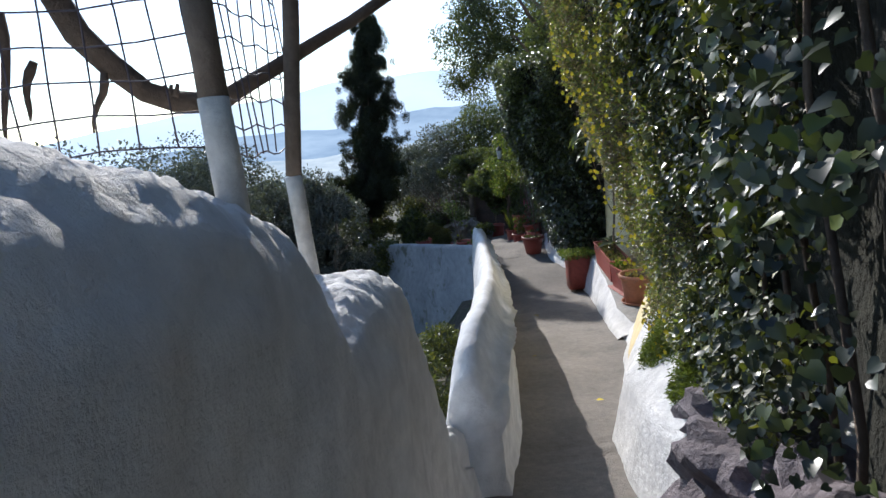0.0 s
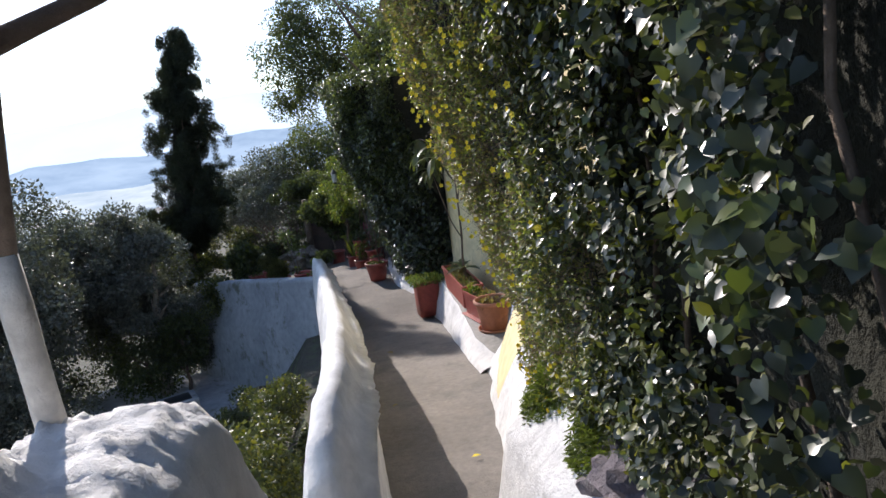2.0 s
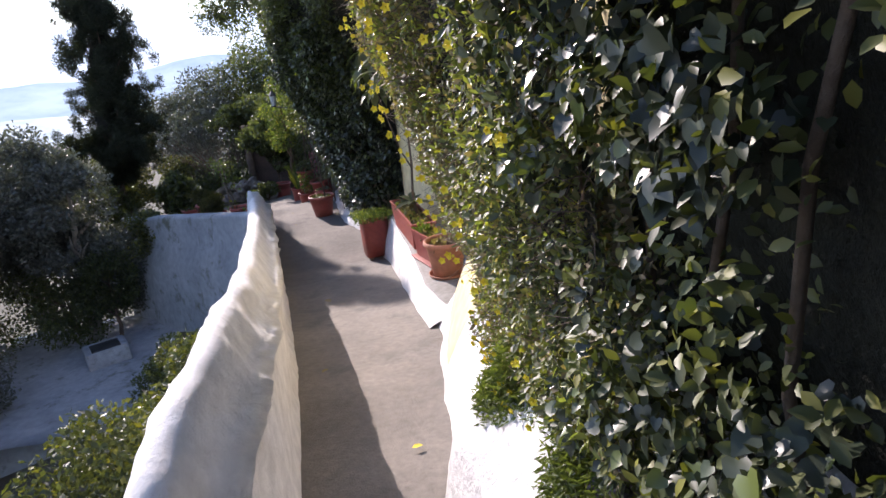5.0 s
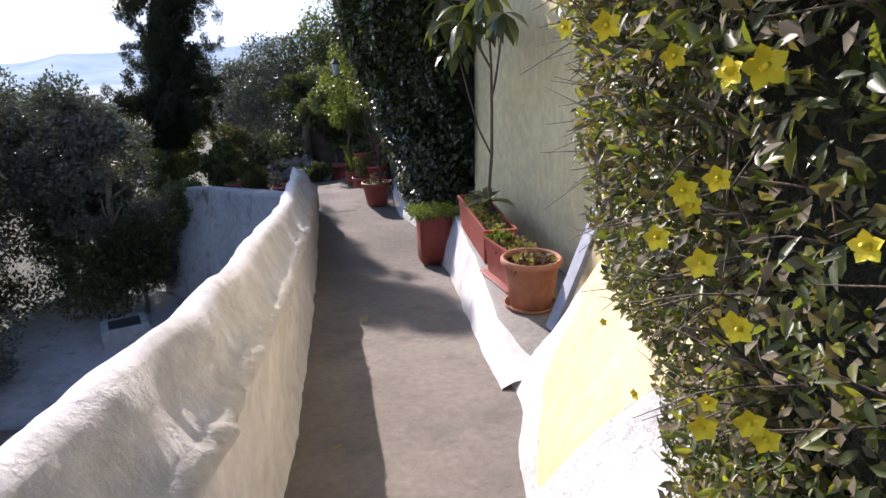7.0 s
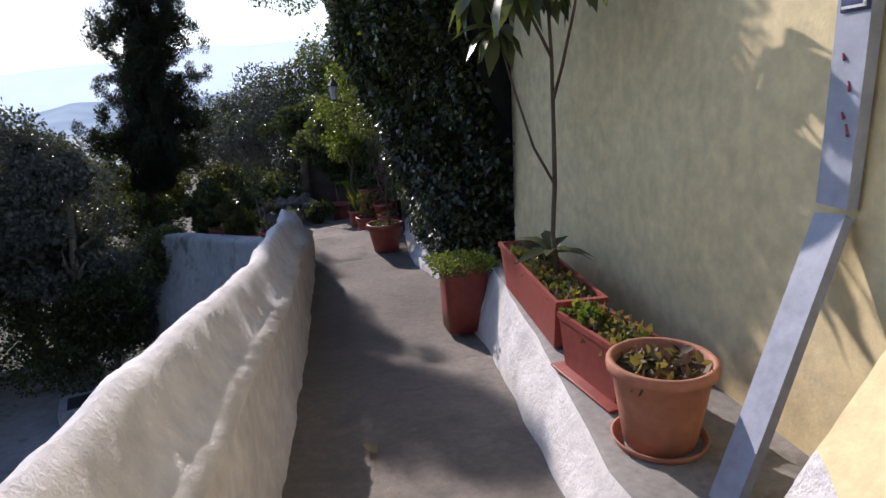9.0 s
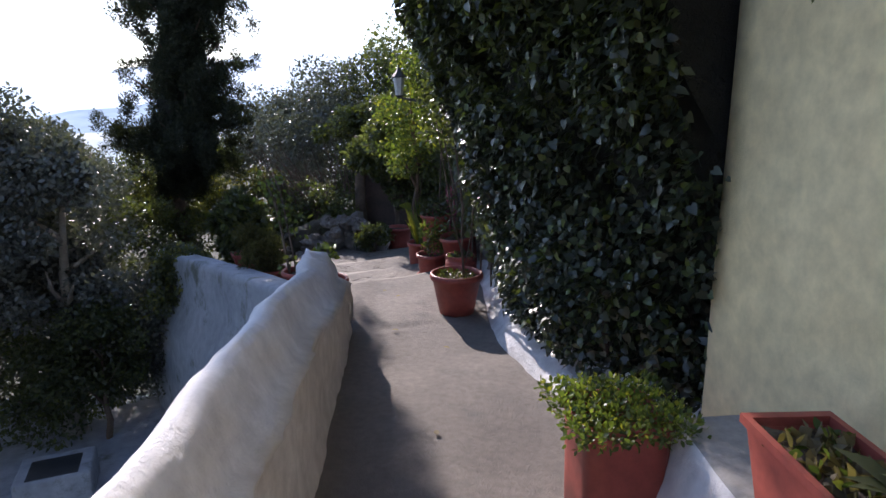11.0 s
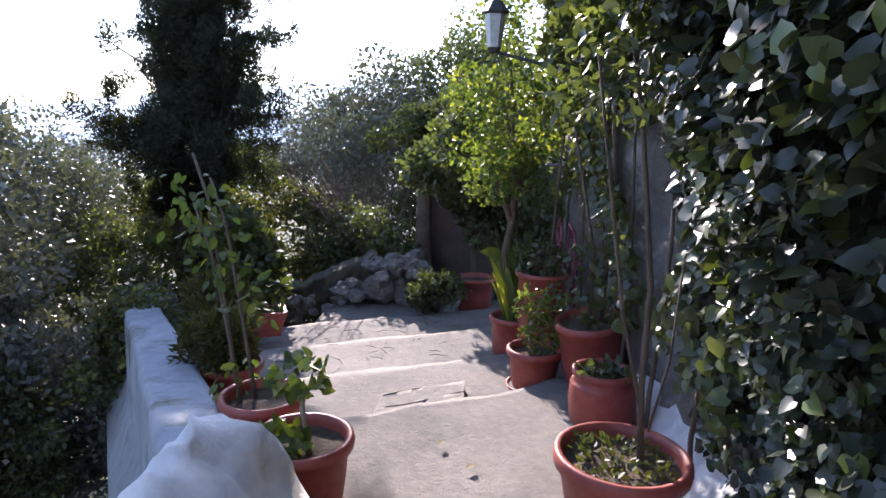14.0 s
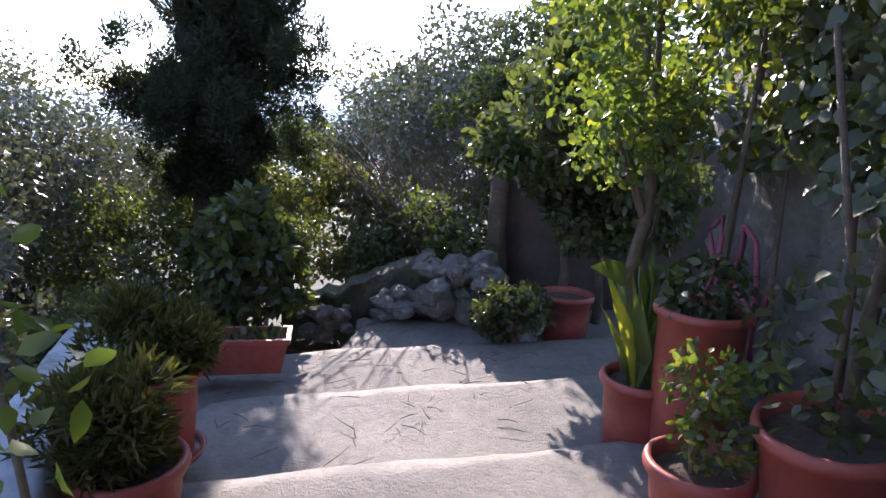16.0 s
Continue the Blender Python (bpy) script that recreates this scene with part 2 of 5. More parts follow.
PETAL = ([(x * 1.45, y, z) for x, y, z in OVAL[0]], OVAL[1])
NARROW = ([(x * 0.62, y, z) for x, y, z in OVAL[0]], OVAL[1])
BLADE = ([(-0.02, 0, 0), (0.02, 0, 0), (-0.055, 0.4, 0.04), (0.055, 0.4, 0.04), (0, 1, -0.12), (0, 0.4, 0.015)], [(0, 1, 5), (0, 5, 2), (1, 3, 5), (2, 5, 4), (5, 3, 4)])
STRAP = ([(-0.02, 0, 0), (0.02, 0, 0), (-0.14, 0.3, 0.1), (0.14, 0.3, 0.1), (-0.155, 0.62, 0.06), (0.155, 0.62, 0.06), (0, 1, -0.14), (0, 0.3, 0.07), (0, 0.62, 0.03)],
         [(0, 1, 7), (0, 7, 2), (1, 3, 7), (2, 7, 8, 4), (7, 3, 5, 8), (4, 8, 6), (8, 5, 6)])
TUFT = ([(0, 0, 0), (-0.1, 0.45, 0.03), (0, 1, 0), (0.1, 0.45, 0.03), (0.02, 0.45, 0.12), (-0.02, 0.45, -0.1)], [(0, 2, 1), (0, 3, 2), (0, 4, 2, 5)])


def leaves(name, kind, centres, along, facing, sizes, material):
    """One mesh of many leaves: each springs from a centre, grows along one way and shows its face to another."""
    tv, tf = kind
    c, a, n = np.asarray(centres, float), np.asarray(along, float), np.asarray(facing, float)
    a /= np.linalg.norm(a, axis=1, keepdims=True) + 1e-9
    s = np.cross(a, n)
    s /= np.linalg.norm(s, axis=1, keepdims=True) + 1e-9
    n = np.cross(s, a)
    t = np.asarray(tv, float)
    v = c[:, None, :] + np.asarray(sizes, float)[:, None, None] * (t[None, :, 0:1] * s[:, None] + t[None, :, 1:2] * a[:, None] + t[None, :, 2:3] * n[:, None])
    count, k = len(c), len(tv)
    loops = np.concatenate([np.array(f) for f in tf])
    lens = np.array([len(f) for f in tf])
    me = bpy.data.meshes.new(name)
    me.vertices.add(count * k)
    me.vertices.foreach_set("co", v.reshape(-1))
    me.loops.add(count * len(loops))
    me.loops.foreach_set("vertex_index", (np.arange(count)[:, None] * k + loops[None]).reshape(-1).astype(np.int32))
    me.polygons.add(count * len(lens))
    starts = np.concatenate([[0], np.cumsum(lens)[:-1]])
    me.polygons.foreach_set("loop_start", (np.arange(count)[:, None] * len(loops) + starts[None]).reshape(-1).astype(np.int32))
    me.update(calc_edges=True)
    me.validate()
    me.materials.append(material)
    return me


RNG = np.random.default_rng(7)


def rand_dirs(n):
    d = RNG.normal(size=(n, 3))
    return d / np.linalg.norm(d, axis=1, keepdims=True)


def clumped(blobs, n, thin=0.45):
    """Points near the surfaces of overlapping uneven blobs (x, y, z, rx, ry, rz), with the ways out of them."""
    blobs = np.asarray(blobs, float)
    w = blobs[:, 3] * blobs[:, 5]
    idx = RNG.choice(len(blobs), n, p=w / w.sum())
    d = rand_dirs(n)
    r = 1 - thin * RNG.random(n) ** 2 + 0.10 * RNG.normal(size=n)
    return blobs[idx, :3] + d * blobs[idx, 3:] * r[:, None], d


def crown(name, blobs, n, size, kind, material, droop=0.3, out=0.6, thin=0.45):
    p, d = clumped(blobs, n, thin)
    along = out * d + 0.8 * rand_dirs(n) + np.array([0, 0, -droop])
    return leaves(name, kind, p, along, d + 0.9 * rand_dirs(n), size * RNG.uniform(0.6, 1.3, n), material)


def spray_blobs(cx, cy, cz, rx, ry, rz, n, small):
    """Many small clumps spread through one large uneven crown."""
    d = rand_dirs(n)
    r = RNG.uniform(0.45, 1.0, n)[:, None]
    c = np.array([cx, cy, cz]) + d * r * np.array([rx, ry, rz])
    s = small * RNG.uniform(0.6, 1.5, (n, 1)) * np.array([1, 1, 0.85])
    return np.hstack([c, s])


def limbs(base, top, r0, n, spread, rise, seg=6):
    """A tapered trunk with n limbs that fork from its upper half."""
    base, top = Vector(base), Vector(top)
    pts = [base.lerp(top, k / 7) + Vector((noise.noise(Vector((k * 0.9, base.x, base.y))), noise.noise(Vector((base.y, k * 0.9, base.x))), 0)) * r0 * 1.2 for k in range(8)]
    chunks = [tube(pts, [r0 * (1.25 if k == 0 else 1 - 0.11 * k) for k in range(8)], 9, 0.3)]
    for k in range(n):
        s = pts[3 + k % 5]
        w = k * 2.4 + base.x
        d = Vector((math.cos(w), math.sin(w), 0)) * spread * random.uniform(0.6, 1.1) + Vector((0, 0, rise * random.uniform(0.5, 1.1)))
        mid = s + d * 0.5 + Vector((random.uniform(-1, 1), random.uniform(-1, 1), random.uniform(-0.3, 0.6))) * spread * 0.15
        r = r0 * random.uniform(0.3, 0.5)
        chunks.append(tube([s, s.lerp(mid, 0.5), mid, s + d], [r, r * 0.8, r * 0.55, r * 0.2], seg, 0.2))
    return join(chunks)


# ---- large structure ----
# floor height along the way
FLOOR = [(-4, -0.20), (1, -0.40), (4.2, -0.84), (4.72, -0.88), (7.2, -1.19), (10, -1.55), (12.5, -1.56), (13.6, -1.53), (15, -1.53)]
# left base of the path and right base of the path
LEFT = [(-4, 0.30), (3.3, 0.53), (4.2, 0.65), (5.8, 0.715), (7.2, 0.72), (9.0, 0.70), (10.9, 0.67), (12.6, 0.66)]
RIGHT = [(-4, 1.2), (3.3, 1.19), (4.1, 1.23), (4.6, 1.45), (5.2, 1.55), (6.2, 1.80), (7.5, 1.88), (8.5, 1.98), (9.65, 2.07), (11.3, 2.04), (12.3, 1.82), (14, 1.85)]


def floor_z(y):
    return curve_at(FLOOR, y)[0]


def left_x(y):
    return curve_at(LEFT, y)[0]


def right_x(y):
    return curve_at(RIGHT, y)[0]


def edge_a(x):
    return 13.57 + 0.62 * x + 0.03 * math.sin(x * 9)


def path_point(i, j):
    v, u = i / 400, j / 34
    x = -0.4 + 3.2 * u
    y = -4 + v * (edge_a(x) + 4)
    x = max(x, left_x(min(y, 12.6)) - 0.13 - max(0, y - 12.3) * 0.63)
    z = floor_z(y) + lump((x, y, 0), 1.3, 0.018) + lump((x, y, 3), 6, 0.005)
    if x < left_x(y) + 0.12:
        z += 0.02
    seam = min(abs(y - 12.45 - 0.22 * x), abs(y - 6.35 + 0.1 * x), abs(y - 3.62 - 0.2 * x), abs(y - 3.80 - 0.2 * x), abs(y - 9.1 - 0.15 * x) * 1.5)
    z -= 0.014 * max(0.0, 1 - seam / 0.05)
    z -= 0.012 * max(0.0, noise.noise(Vector((x * 7, y * 7, 6))) - 0.25)
    return (x, y, z)


pv, pf = grid(401, 35, path_point)
n0 = len(pv)
pv += [(x, y, z - 0.25) for x, y, z in pv[400 * 35:401 * 35]]
pf += [(400 * 35 + j, n0 + j, n0 + j + 1, 400 * 35 + j + 1) for j in range(34)]
structure("path_floor", mesh("path_floor", pv, pf, CONCRETE), "worn grey concrete garden path sloping down between walls", "path")


def slab(name, x0, x1, y0, y1, top, thick, tilt=0.6, label="", mat=None, rough=0.012):
    """A worn slab whose near and far edges run askew."""
    nu, nv = 26, 14

    def f(i, j):
        u, v = i / (nu - 1), j / (nv - 1)
        x = x0 + (x1 - x0) * u
        y = y0 + (y1 - y0) * v + tilt * x + lump((x * 2, v * 9, top), 1.5, 0.05)
        if top > -2.2 and 12.9 < y < 14.7:
            x = max(x, 0.02 - 0.665 * (y - 13.12))
        z = top + lump((x, y, top), 2.2, rough) + lump((x, y, 7), 9, rough * 0.5)
        if v > 0.96 or u < 0.03:
            z -= 0.012
        return (x, y, z)
    v, q = grid(nu, nv, f)
    rim = [i * nv + nv - 1 for i in range(nu)]
    rim_l = [j for j in range(nv)]
    rim_n = [i * nv for i in range(nu)]
    rim_r = [(nu - 1) * nv + j for j in range(nv)]
    for line in (rim, rim_l, rim_n, rim_r):
        o = len(v)
        v += [(v[k][0], v[k][1], v[k][2] - thick) for k in line]
        q += [(line[k], line[k + 1], o + k + 1, o + k) for k in range(len(line) - 1)]
    return structure(name, mesh(name, v, q, mat or CONCRETE), label, "step")


slab("step_slab_1", -0.45, 2.2, 13.3, 14.62, -1.64, 0.3, 0.5, "broad worn concrete step below the path")
slab("step_slab_2", -0.72, 2.2, 14.3, 15.62, -1.75, 0.3, 0.5, "broad worn concrete step with a cracked edge")
slab("step_slab_3", -1.2, 2.2, 15.2, 16.6, -1.86, 0.3, 0.5, "broken concrete step strewn with twigs")
slab("step_slab_4", -0.55, 2.2, 16.2, 17.6, -1.95, 0.3, 0.5, "rough cement landing at the foot of the steps", None, 0.03)
slab("step_slab_5", 0.5, 0.98, 13.72, 14.04, -1.575, 0.2, 0.5, "small square cement step block", None, 0.004)


def ground_z(x, y):
    r = math.hypot(x, y - 8)
    left = np.interp(x, [-400, -60, -14, -5, -1.6, -0.6, 0.2, 2.0, 4, 60], [-60, -22, -7.5, -4.6, -4.0, -3.4, -2.2, -2.2, -1.0, 6])
    ahead = np.interp(y, [-30, 15, 17.5, 22, 40, 120, 400], [3, 0, -0.3, -1.5, -8, -30, -45])
    z = float(left + (ahead if y > 15 or x > -0.6 else 0.15 * max(0, 12 - y) * (1 if x > -1 else 0.5)))
    if 0.0 < x < 3 and y < 15:
        z = min(z, floor_z(y) - 0.5)
    if r > 300:
        z = max(z, -60)
    return max(z, -60) + lump((x, y, 1), 0.5, min(0.25, 0.02 * r + 0.05)) + (lump((x, y, 5), 0.02, 3.0) if r > 60 else 0)


def spaced(n, near, far):
    t = np.linspace(-1, 1, n)
    return np.sign(t) * (near * np.abs(t) + (far - near) * np.abs(t) ** 7)


gx, gy = spaced(121, 40, 4000), spaced(121, 40, 4000) + 8
gv, gf = grid(121, 121, lambda i, j: (gx[i], gy[j], ground_z(gx[i], gy[j])))
structure("ground", mesh("ground", gv, gf, EARTH), "dry earth hillside falling away to a valley", "ground")


def ridge(name, dist, az0, az1, heights, base, mat, label):
    """A range of hills round part of the horizon, with slopes of its own."""
    def f(i, j):
        u, v = i / 160, j / 14
        az = radians(az0 + (az1 - az0) * u)
        h = float(np.interp(az0 + (az1 - az0) * u, [k for k, _ in heights], [e for _, e in heights]))
        h += lump((u * 14, 0, dist * 0.01), 1.0, 0.22) + lump((u * 60, 3, 0), 1.0, 0.08)
        d = dist * (0.72 + 0.28 * v)
        z = base + (dist * math.tan(radians(h)) - base) * v + lump((u * 30, v * 4, 2), 1.0, dist * 0.004)
        return (d * math.sin(az), d * math.cos(az), z)
    v, q = grid(161, 15, f)
    return structure(name, mesh(name, v, q, mat), label, "hills")


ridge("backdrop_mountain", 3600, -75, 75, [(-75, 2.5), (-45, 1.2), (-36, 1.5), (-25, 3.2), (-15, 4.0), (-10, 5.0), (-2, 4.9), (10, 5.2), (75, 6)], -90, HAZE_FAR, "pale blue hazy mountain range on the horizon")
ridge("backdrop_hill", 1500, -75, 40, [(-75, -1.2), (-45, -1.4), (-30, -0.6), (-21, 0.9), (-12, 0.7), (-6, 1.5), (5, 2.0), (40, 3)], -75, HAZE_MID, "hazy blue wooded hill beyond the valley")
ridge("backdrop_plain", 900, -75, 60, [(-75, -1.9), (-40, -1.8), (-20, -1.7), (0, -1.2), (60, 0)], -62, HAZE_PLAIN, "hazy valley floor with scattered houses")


def far_house(x, y, s):
    b = thing("far_house", "small pale house far down in the hazy valley", "house", "houses in the valley", (x, y, -46), random.uniform(0, 90))
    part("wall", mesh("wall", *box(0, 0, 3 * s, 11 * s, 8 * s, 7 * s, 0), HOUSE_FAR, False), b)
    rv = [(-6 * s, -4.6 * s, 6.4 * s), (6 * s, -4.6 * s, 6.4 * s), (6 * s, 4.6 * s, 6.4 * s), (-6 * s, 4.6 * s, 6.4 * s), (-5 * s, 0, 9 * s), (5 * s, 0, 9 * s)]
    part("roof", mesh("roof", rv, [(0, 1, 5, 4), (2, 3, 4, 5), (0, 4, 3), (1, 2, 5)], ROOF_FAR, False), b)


# House and roof tones are paled for haze and glow by themselves.
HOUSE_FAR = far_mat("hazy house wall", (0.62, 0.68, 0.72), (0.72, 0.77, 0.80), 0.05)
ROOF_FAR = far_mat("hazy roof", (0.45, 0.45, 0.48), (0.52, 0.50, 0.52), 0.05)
for k in range(16):
    az, d = radians(-44 + 2.9 * k + random.uniform(-1, 1)), random.uniform(420, 640)
    far_house(d * math.sin(az), d * math.cos(az), random.uniform(0.7, 1.3))


# whitewashed parapet on the left of the path
TOP = [(3.35, -0.10), (3.5, 0.02), (3.8, 0.09), (4.3, 0.07), (5.3, -0.09), (6.4, -0.25), (7.4, -0.36), (9.0, -0.60), (10.6, -0.70), (11.4, -0.80), (11.85, -0.88), (11.98, -0.90), (12.08, -0.875), (12.40, -0.885), (12.50, -0.93), (12.58, -1.06), (12.62, -1.25)]


def parapet_point(i, j):
    y = 3.35 + (12.62 - 3.35) * i / 260
    b, t, f = left_x(y), curve_at(TOP, y)[0], floor_z(y)
    thick = 0.33 if y < 12 else 0.33 - 0.05 * (y - 12)
    t += 0.07
    ring = [(b + 0.03, f - 0.2), (b + 0.02, f + 0.02), (b - 0.005, f + 0.12), (b - 0.012, f + 0.45 * (t - f)), (b - 0.018, t - 0.34), (b - 0.022, t - 0.24), (b - 0.05, t - 0.21),
            (b - 0.09, t - 0.11), (b - 0.125, t - 0.03), (b - 0.16, t), (b - 0.20, t - 0.008), (b - 0.245, t - 0.045), (b - 0.275, t - 0.14), (b - thick - 0.02, t - 0.5), (b - thick - 0.1, -4.2)]
    x, z = ring[j]
    if j in (5, 6):
        x += (0.04 if j == 5 else 0.0) + 0.05 * max(0.0, noise.noise(Vector((y * 2.1, 3, 1))) + 0.2) + 0.022 * noise.noise(Vector((y * 16, 1, j)))
        z += 0.012 * noise.noise(Vector((y * 14, 5, j)))
    if y > 11.9 and j > 8:
        x -= (0.05 if j < 13 else 0.03) * min(1.0, (y - 11.9) / 0.12)
        z += 0.03 * min(1.0, (y - 11.9) / 0.12) if 9 < j < 12 else 0
    if y > 11.9 and 5 < j < 13:
        z += 0.045 * noise.noise(Vector((y * 11, j * 0.9, 2)))
        x += 0.04 * noise.noise(Vector((y * 10, j * 1.1, 5)))
    w = 0.012 if j in (0, 1, 14) else 0.022
    return (x + lump((y, z, 1), 2.6, w) + lump((y, z * 2, 9), 9, 0.010), y + lump((x, y, z), 2, 0.02), z + (lump((y, j * 0.2, 4), 3.0, 0.02) if 3 < j < 13 else 0))


wv, wf = grid(261, 15, parapet_point)
wf += [tuple(range(15)), tuple(range(260 * 15, 261 * 15))[::-1]]
structure("wall_parapet", mesh("wall_parapet", wv, wf, WHITE), "uneven whitewashed parapet wall with a rounded top", "wall")

# lumpy near wall beside the start of the path
NEAR_TOP = [(-3, 1.45), (0.3, 1.38), (0.95, 1.31), (1.2, 1.25), (1.42, 1.18), (1.68, 1.12), (1.9, 1.06), (2.04, 0.98), (2.15, 0.84), (2.3, 0.82), (2.42, 0.77), (2.55, 0.66), (2.68, 0.48), (2.85, 0.20), (3.0, 0.0), (3.2, -0.2), (3.45, -0.36)]


def near_wall_point(i, j):
    y = -3 + 6.45 * (i / 300) ** 0.55
    t = curve_at(NEAR_TOP, y)[0]
    f = floor_z(y)
    b = float(np.interp(y, [-3, 0.5, 2, 3.0, 3.45], [0.14, 0.15, 0.24, 0.29, 0.40]))
    w = float(np.interp(y, [-3, 1.5, 1.9, 2.2, 3.45], [1.1, 0.85, 0.65, 0.55, 0.46]))
    q = w / 0.8
    ring = [(b + 0.03, f - 0.2), (b + 0.02, f + 0.1), (b, f + 0.5 * (t - f)), (b - 0.01, t - 0.24), (b - 0.035 * q, t - 0.12), (b - 0.08 * q, t - 0.05), (b - 0.15 * q, t - 0.01), (b - 0.25 * q, t + 0.015),
            (b - 0.36 * q, t + 0.01), (b - 0.6 * w, t - 0.02), (b - 0.85 * w, t - 0.07), (b - w, t - 0.2), (b - w - 0.05, t - 0.6), (b - w - 0.1, -3.6)]
    shelf = min(1.0, max(0.0, (y - 1.55) / 0.2)) * min(1.0, max(0.0, (2.6 - y) / 0.2))
    low = min(t, 0.82)
    step = [(b - 0.01, low - 0.18), (b - 0.03, low - 0.06), (b - 0.09, low - 0.005), (b - 0.20, low), (b - 0.28, max(low, t - 0.05))]
    for n, (sx, sz) in enumerate(step):
        ring[3 + n] = (ring[3 + n][0] * (1 - shelf) + sx * shelf, ring[3 + n][1] * (1 - shelf) + sz * shelf)
    if shelf > 0:
        ring[8] = (min(ring[8][0], ring[7][0] - 0.04), ring[8][1])
    k = float(np.interp(j, [0, 4, 44, 48], [0, 2.5, 11.5, 13]))
    x, z = [float(np.interp(k, range(14), [p[n] for p in ring])) for n in (0, 1)]
    top = min(1.0, max(0.0, (k - 3.2) / 1.5)) if k < 12 else 0.0
    x += lump((y, z, 2), 3.0, 0.03) + lump((y, z, 6), 9.0, 0.012) + lump((y, z, 4), 40, 0.004)
    return (x, y, z + top * (lump((x, y, 8), 4.0, 0.025) + lump((x, y, 3), 14.0, 0.022) + lump((x, y, 5), 38.0, 0.018)))


nv_, nf_ = grid(301, 49, near_wall_point)
nf_ += [tuple(range(300 * 49, 301 * 49))[::-1], tuple(range(49))]
near_me = mesh("wall_near", nv_, nf_, WHITE)
near_me.materials.append(WHITE_CRUMBLE)
for p in near_me.polygons:
    if p.normal.z > 0.45 and p.center.z > -0.2:
        p.material_index = 1
structure("wall_near", near_me, "lumpy whitewashed garden wall with a rough crumbling top", "wall")

# wall that runs off to the left behind the end of the parapet
def back_wall_point(i, j):
    u = i / 60
    x = float(np.interp(u, [0, 0.55, 1], [0.56, -1.19, -2.5]))
    y = float(np.interp(u, [0, 0.55, 1], [12.3, 14.93, 16.9]))
    t = float(np.interp(u, [0, 0.55, 1], [-1.15, -1.49, -1.76])) + lump((u * 9, 0, 0), 1, 0.012)
    nx, ny = 0.83, 0.56
    ring = [(0.15, -2.6), (0.13, t - 0.06), (0.12, t - 0.01), (0.09, t), (-0.12, t + 0.005), (-0.145, t - 0.012), (-0.155, t - 0.07), (-0.18, t - 0.55), (-0.34, t - 0.95), (-0.42, -4.3)]
    o, z = ring[j]
    o = min(max(o, -0.17 - 1.2 * u), 0.06 + 1.5 * u) + lump((u * 8, z, 3), 1.6, 0.018)
    return (x + nx * o, y + ny * o, z)


bv, bf = grid(61, 10, back_wall_point)
bf += [tuple(range(60 * 10, 61 * 10))[::-1], tuple(range(10))]
structure("wall_terrace", mesh("wall_terrace", bv, bf, WHITE_SHADED), "white retaining wall in a shade-darkened tone with grey streaks", "wall")
slab("lower_terrace", -5.2, -0.4, 11.5, 16.5, -3.92, 0.6, 0.0, "pale cement terrace far below the parapet", WHITE_SHADED, 0.05)


# house wall on the right
HOUSE = [(-3, 2.3), (3.0, 2.3), (5.0, 2.42), (6.2, 2.6), (7.0, 2.69), (8.6, 2.69), (10.45, 2.56)]


def house_point(i, j):
    y = -3 + 13.45 * i / 90
    x = curve_at(HOUSE, y)[0]
    z = -1.8 + 6.4 * j / 24
    return (x + lump((y, z, 6), 1.2, 0.015), y, z)


hv, hf = grid(91, 25, house_point)
o = len(hv)
hv += [(hv[90 * 25 + j][0] + 3.5, 10.45, -1.8 + 6.4 * j / 24) for j in range(25)]
hf += [(90 * 25 + j, o + j, o + j + 1, 90 * 25 + j + 1) for j in range(24)]
o = len(hv)
hv += [(x + 3.5, y, 4.6) for x, y, z in [hv[i * 25 + 24] for i in range(91)]]
hf += [(i * 25 + 24, o + i, o + i + 1, (i + 1) * 25 + 24) for i in range(90)]
structure("wall_house", mesh("wall_house", hv, hf, YELLOW), "pale yellow plastered house wall above the path", "wall")


# low white wall with the cement ledge that carries the planters
def ledge_point(i, j):
    y = 6.5 + 3.48 * i / 60
    b, f = right_x(y), floor_z(y)
    e = float(np.interp(y, [6.5, 6.8, 7.2, 8.2, 9.9], [2.03, 1.99, 1.97, 2.08, 2.21]))
    h = curve_at(HOUSE, y)[0]
    t = -0.965
    ring = [(b - 0.01, f - 0.2), (b, f + 0.02), (b + 0.3 * (e - b), f + 0.4 * (t - f)), (e - 0.005, t - 0.06), (e + 0.012, t - 0.012), (e + 0.04, t), (0.5 * (e + h), t + 0.005), (h + 0.05, t + 0.01)]
    x, z = ring[j]
    return (x + (lump((y, z, 3), 3.0, 0.018) if j < 6 else 0), y, z + lump((x, y, 2), 4, 0.008))


lv, lf = grid(61, 8, ledge_point)
lf += [tuple(range(60 * 8, 61 * 8))[::-1]]
ledge_me = mesh("wall_ledge", lv, lf, WHITE)
ledge_me.materials.append(LEDGE)
for p in ledge_me.polygons:
    if abs(p.normal.z) > 0.7 and p.center.z > -1.01:
        p.material_index = 1
structure("wall_ledge", ledge_me, "low whitewashed wall with a grey cement ledge for planters", "wall")


# battered foot of the house wall: white, with a yellow tongue
def foot_top(y):
    return float(np.interp(y, [-3, 3.0, 4.4, 5.3, 6.0, 6.62], [1.5, 1.4, 1.3, 1.3, 1.3, 1.1]))


def foot_white(y):
    """How far up the battered foot the whitewash reaches."""
    return float(np.interp(y, [-3, 4.72, 4.97, 5.2, 5.42, 5.8, 6.3, 6.5, 6.62], [0.9, 0.9, 0.72, 0.42, 0.10, 0.24, 0.40, 0.48, 0.54])) + 0.03 * noise.noise(Vector((y * 5, 2, 2)))


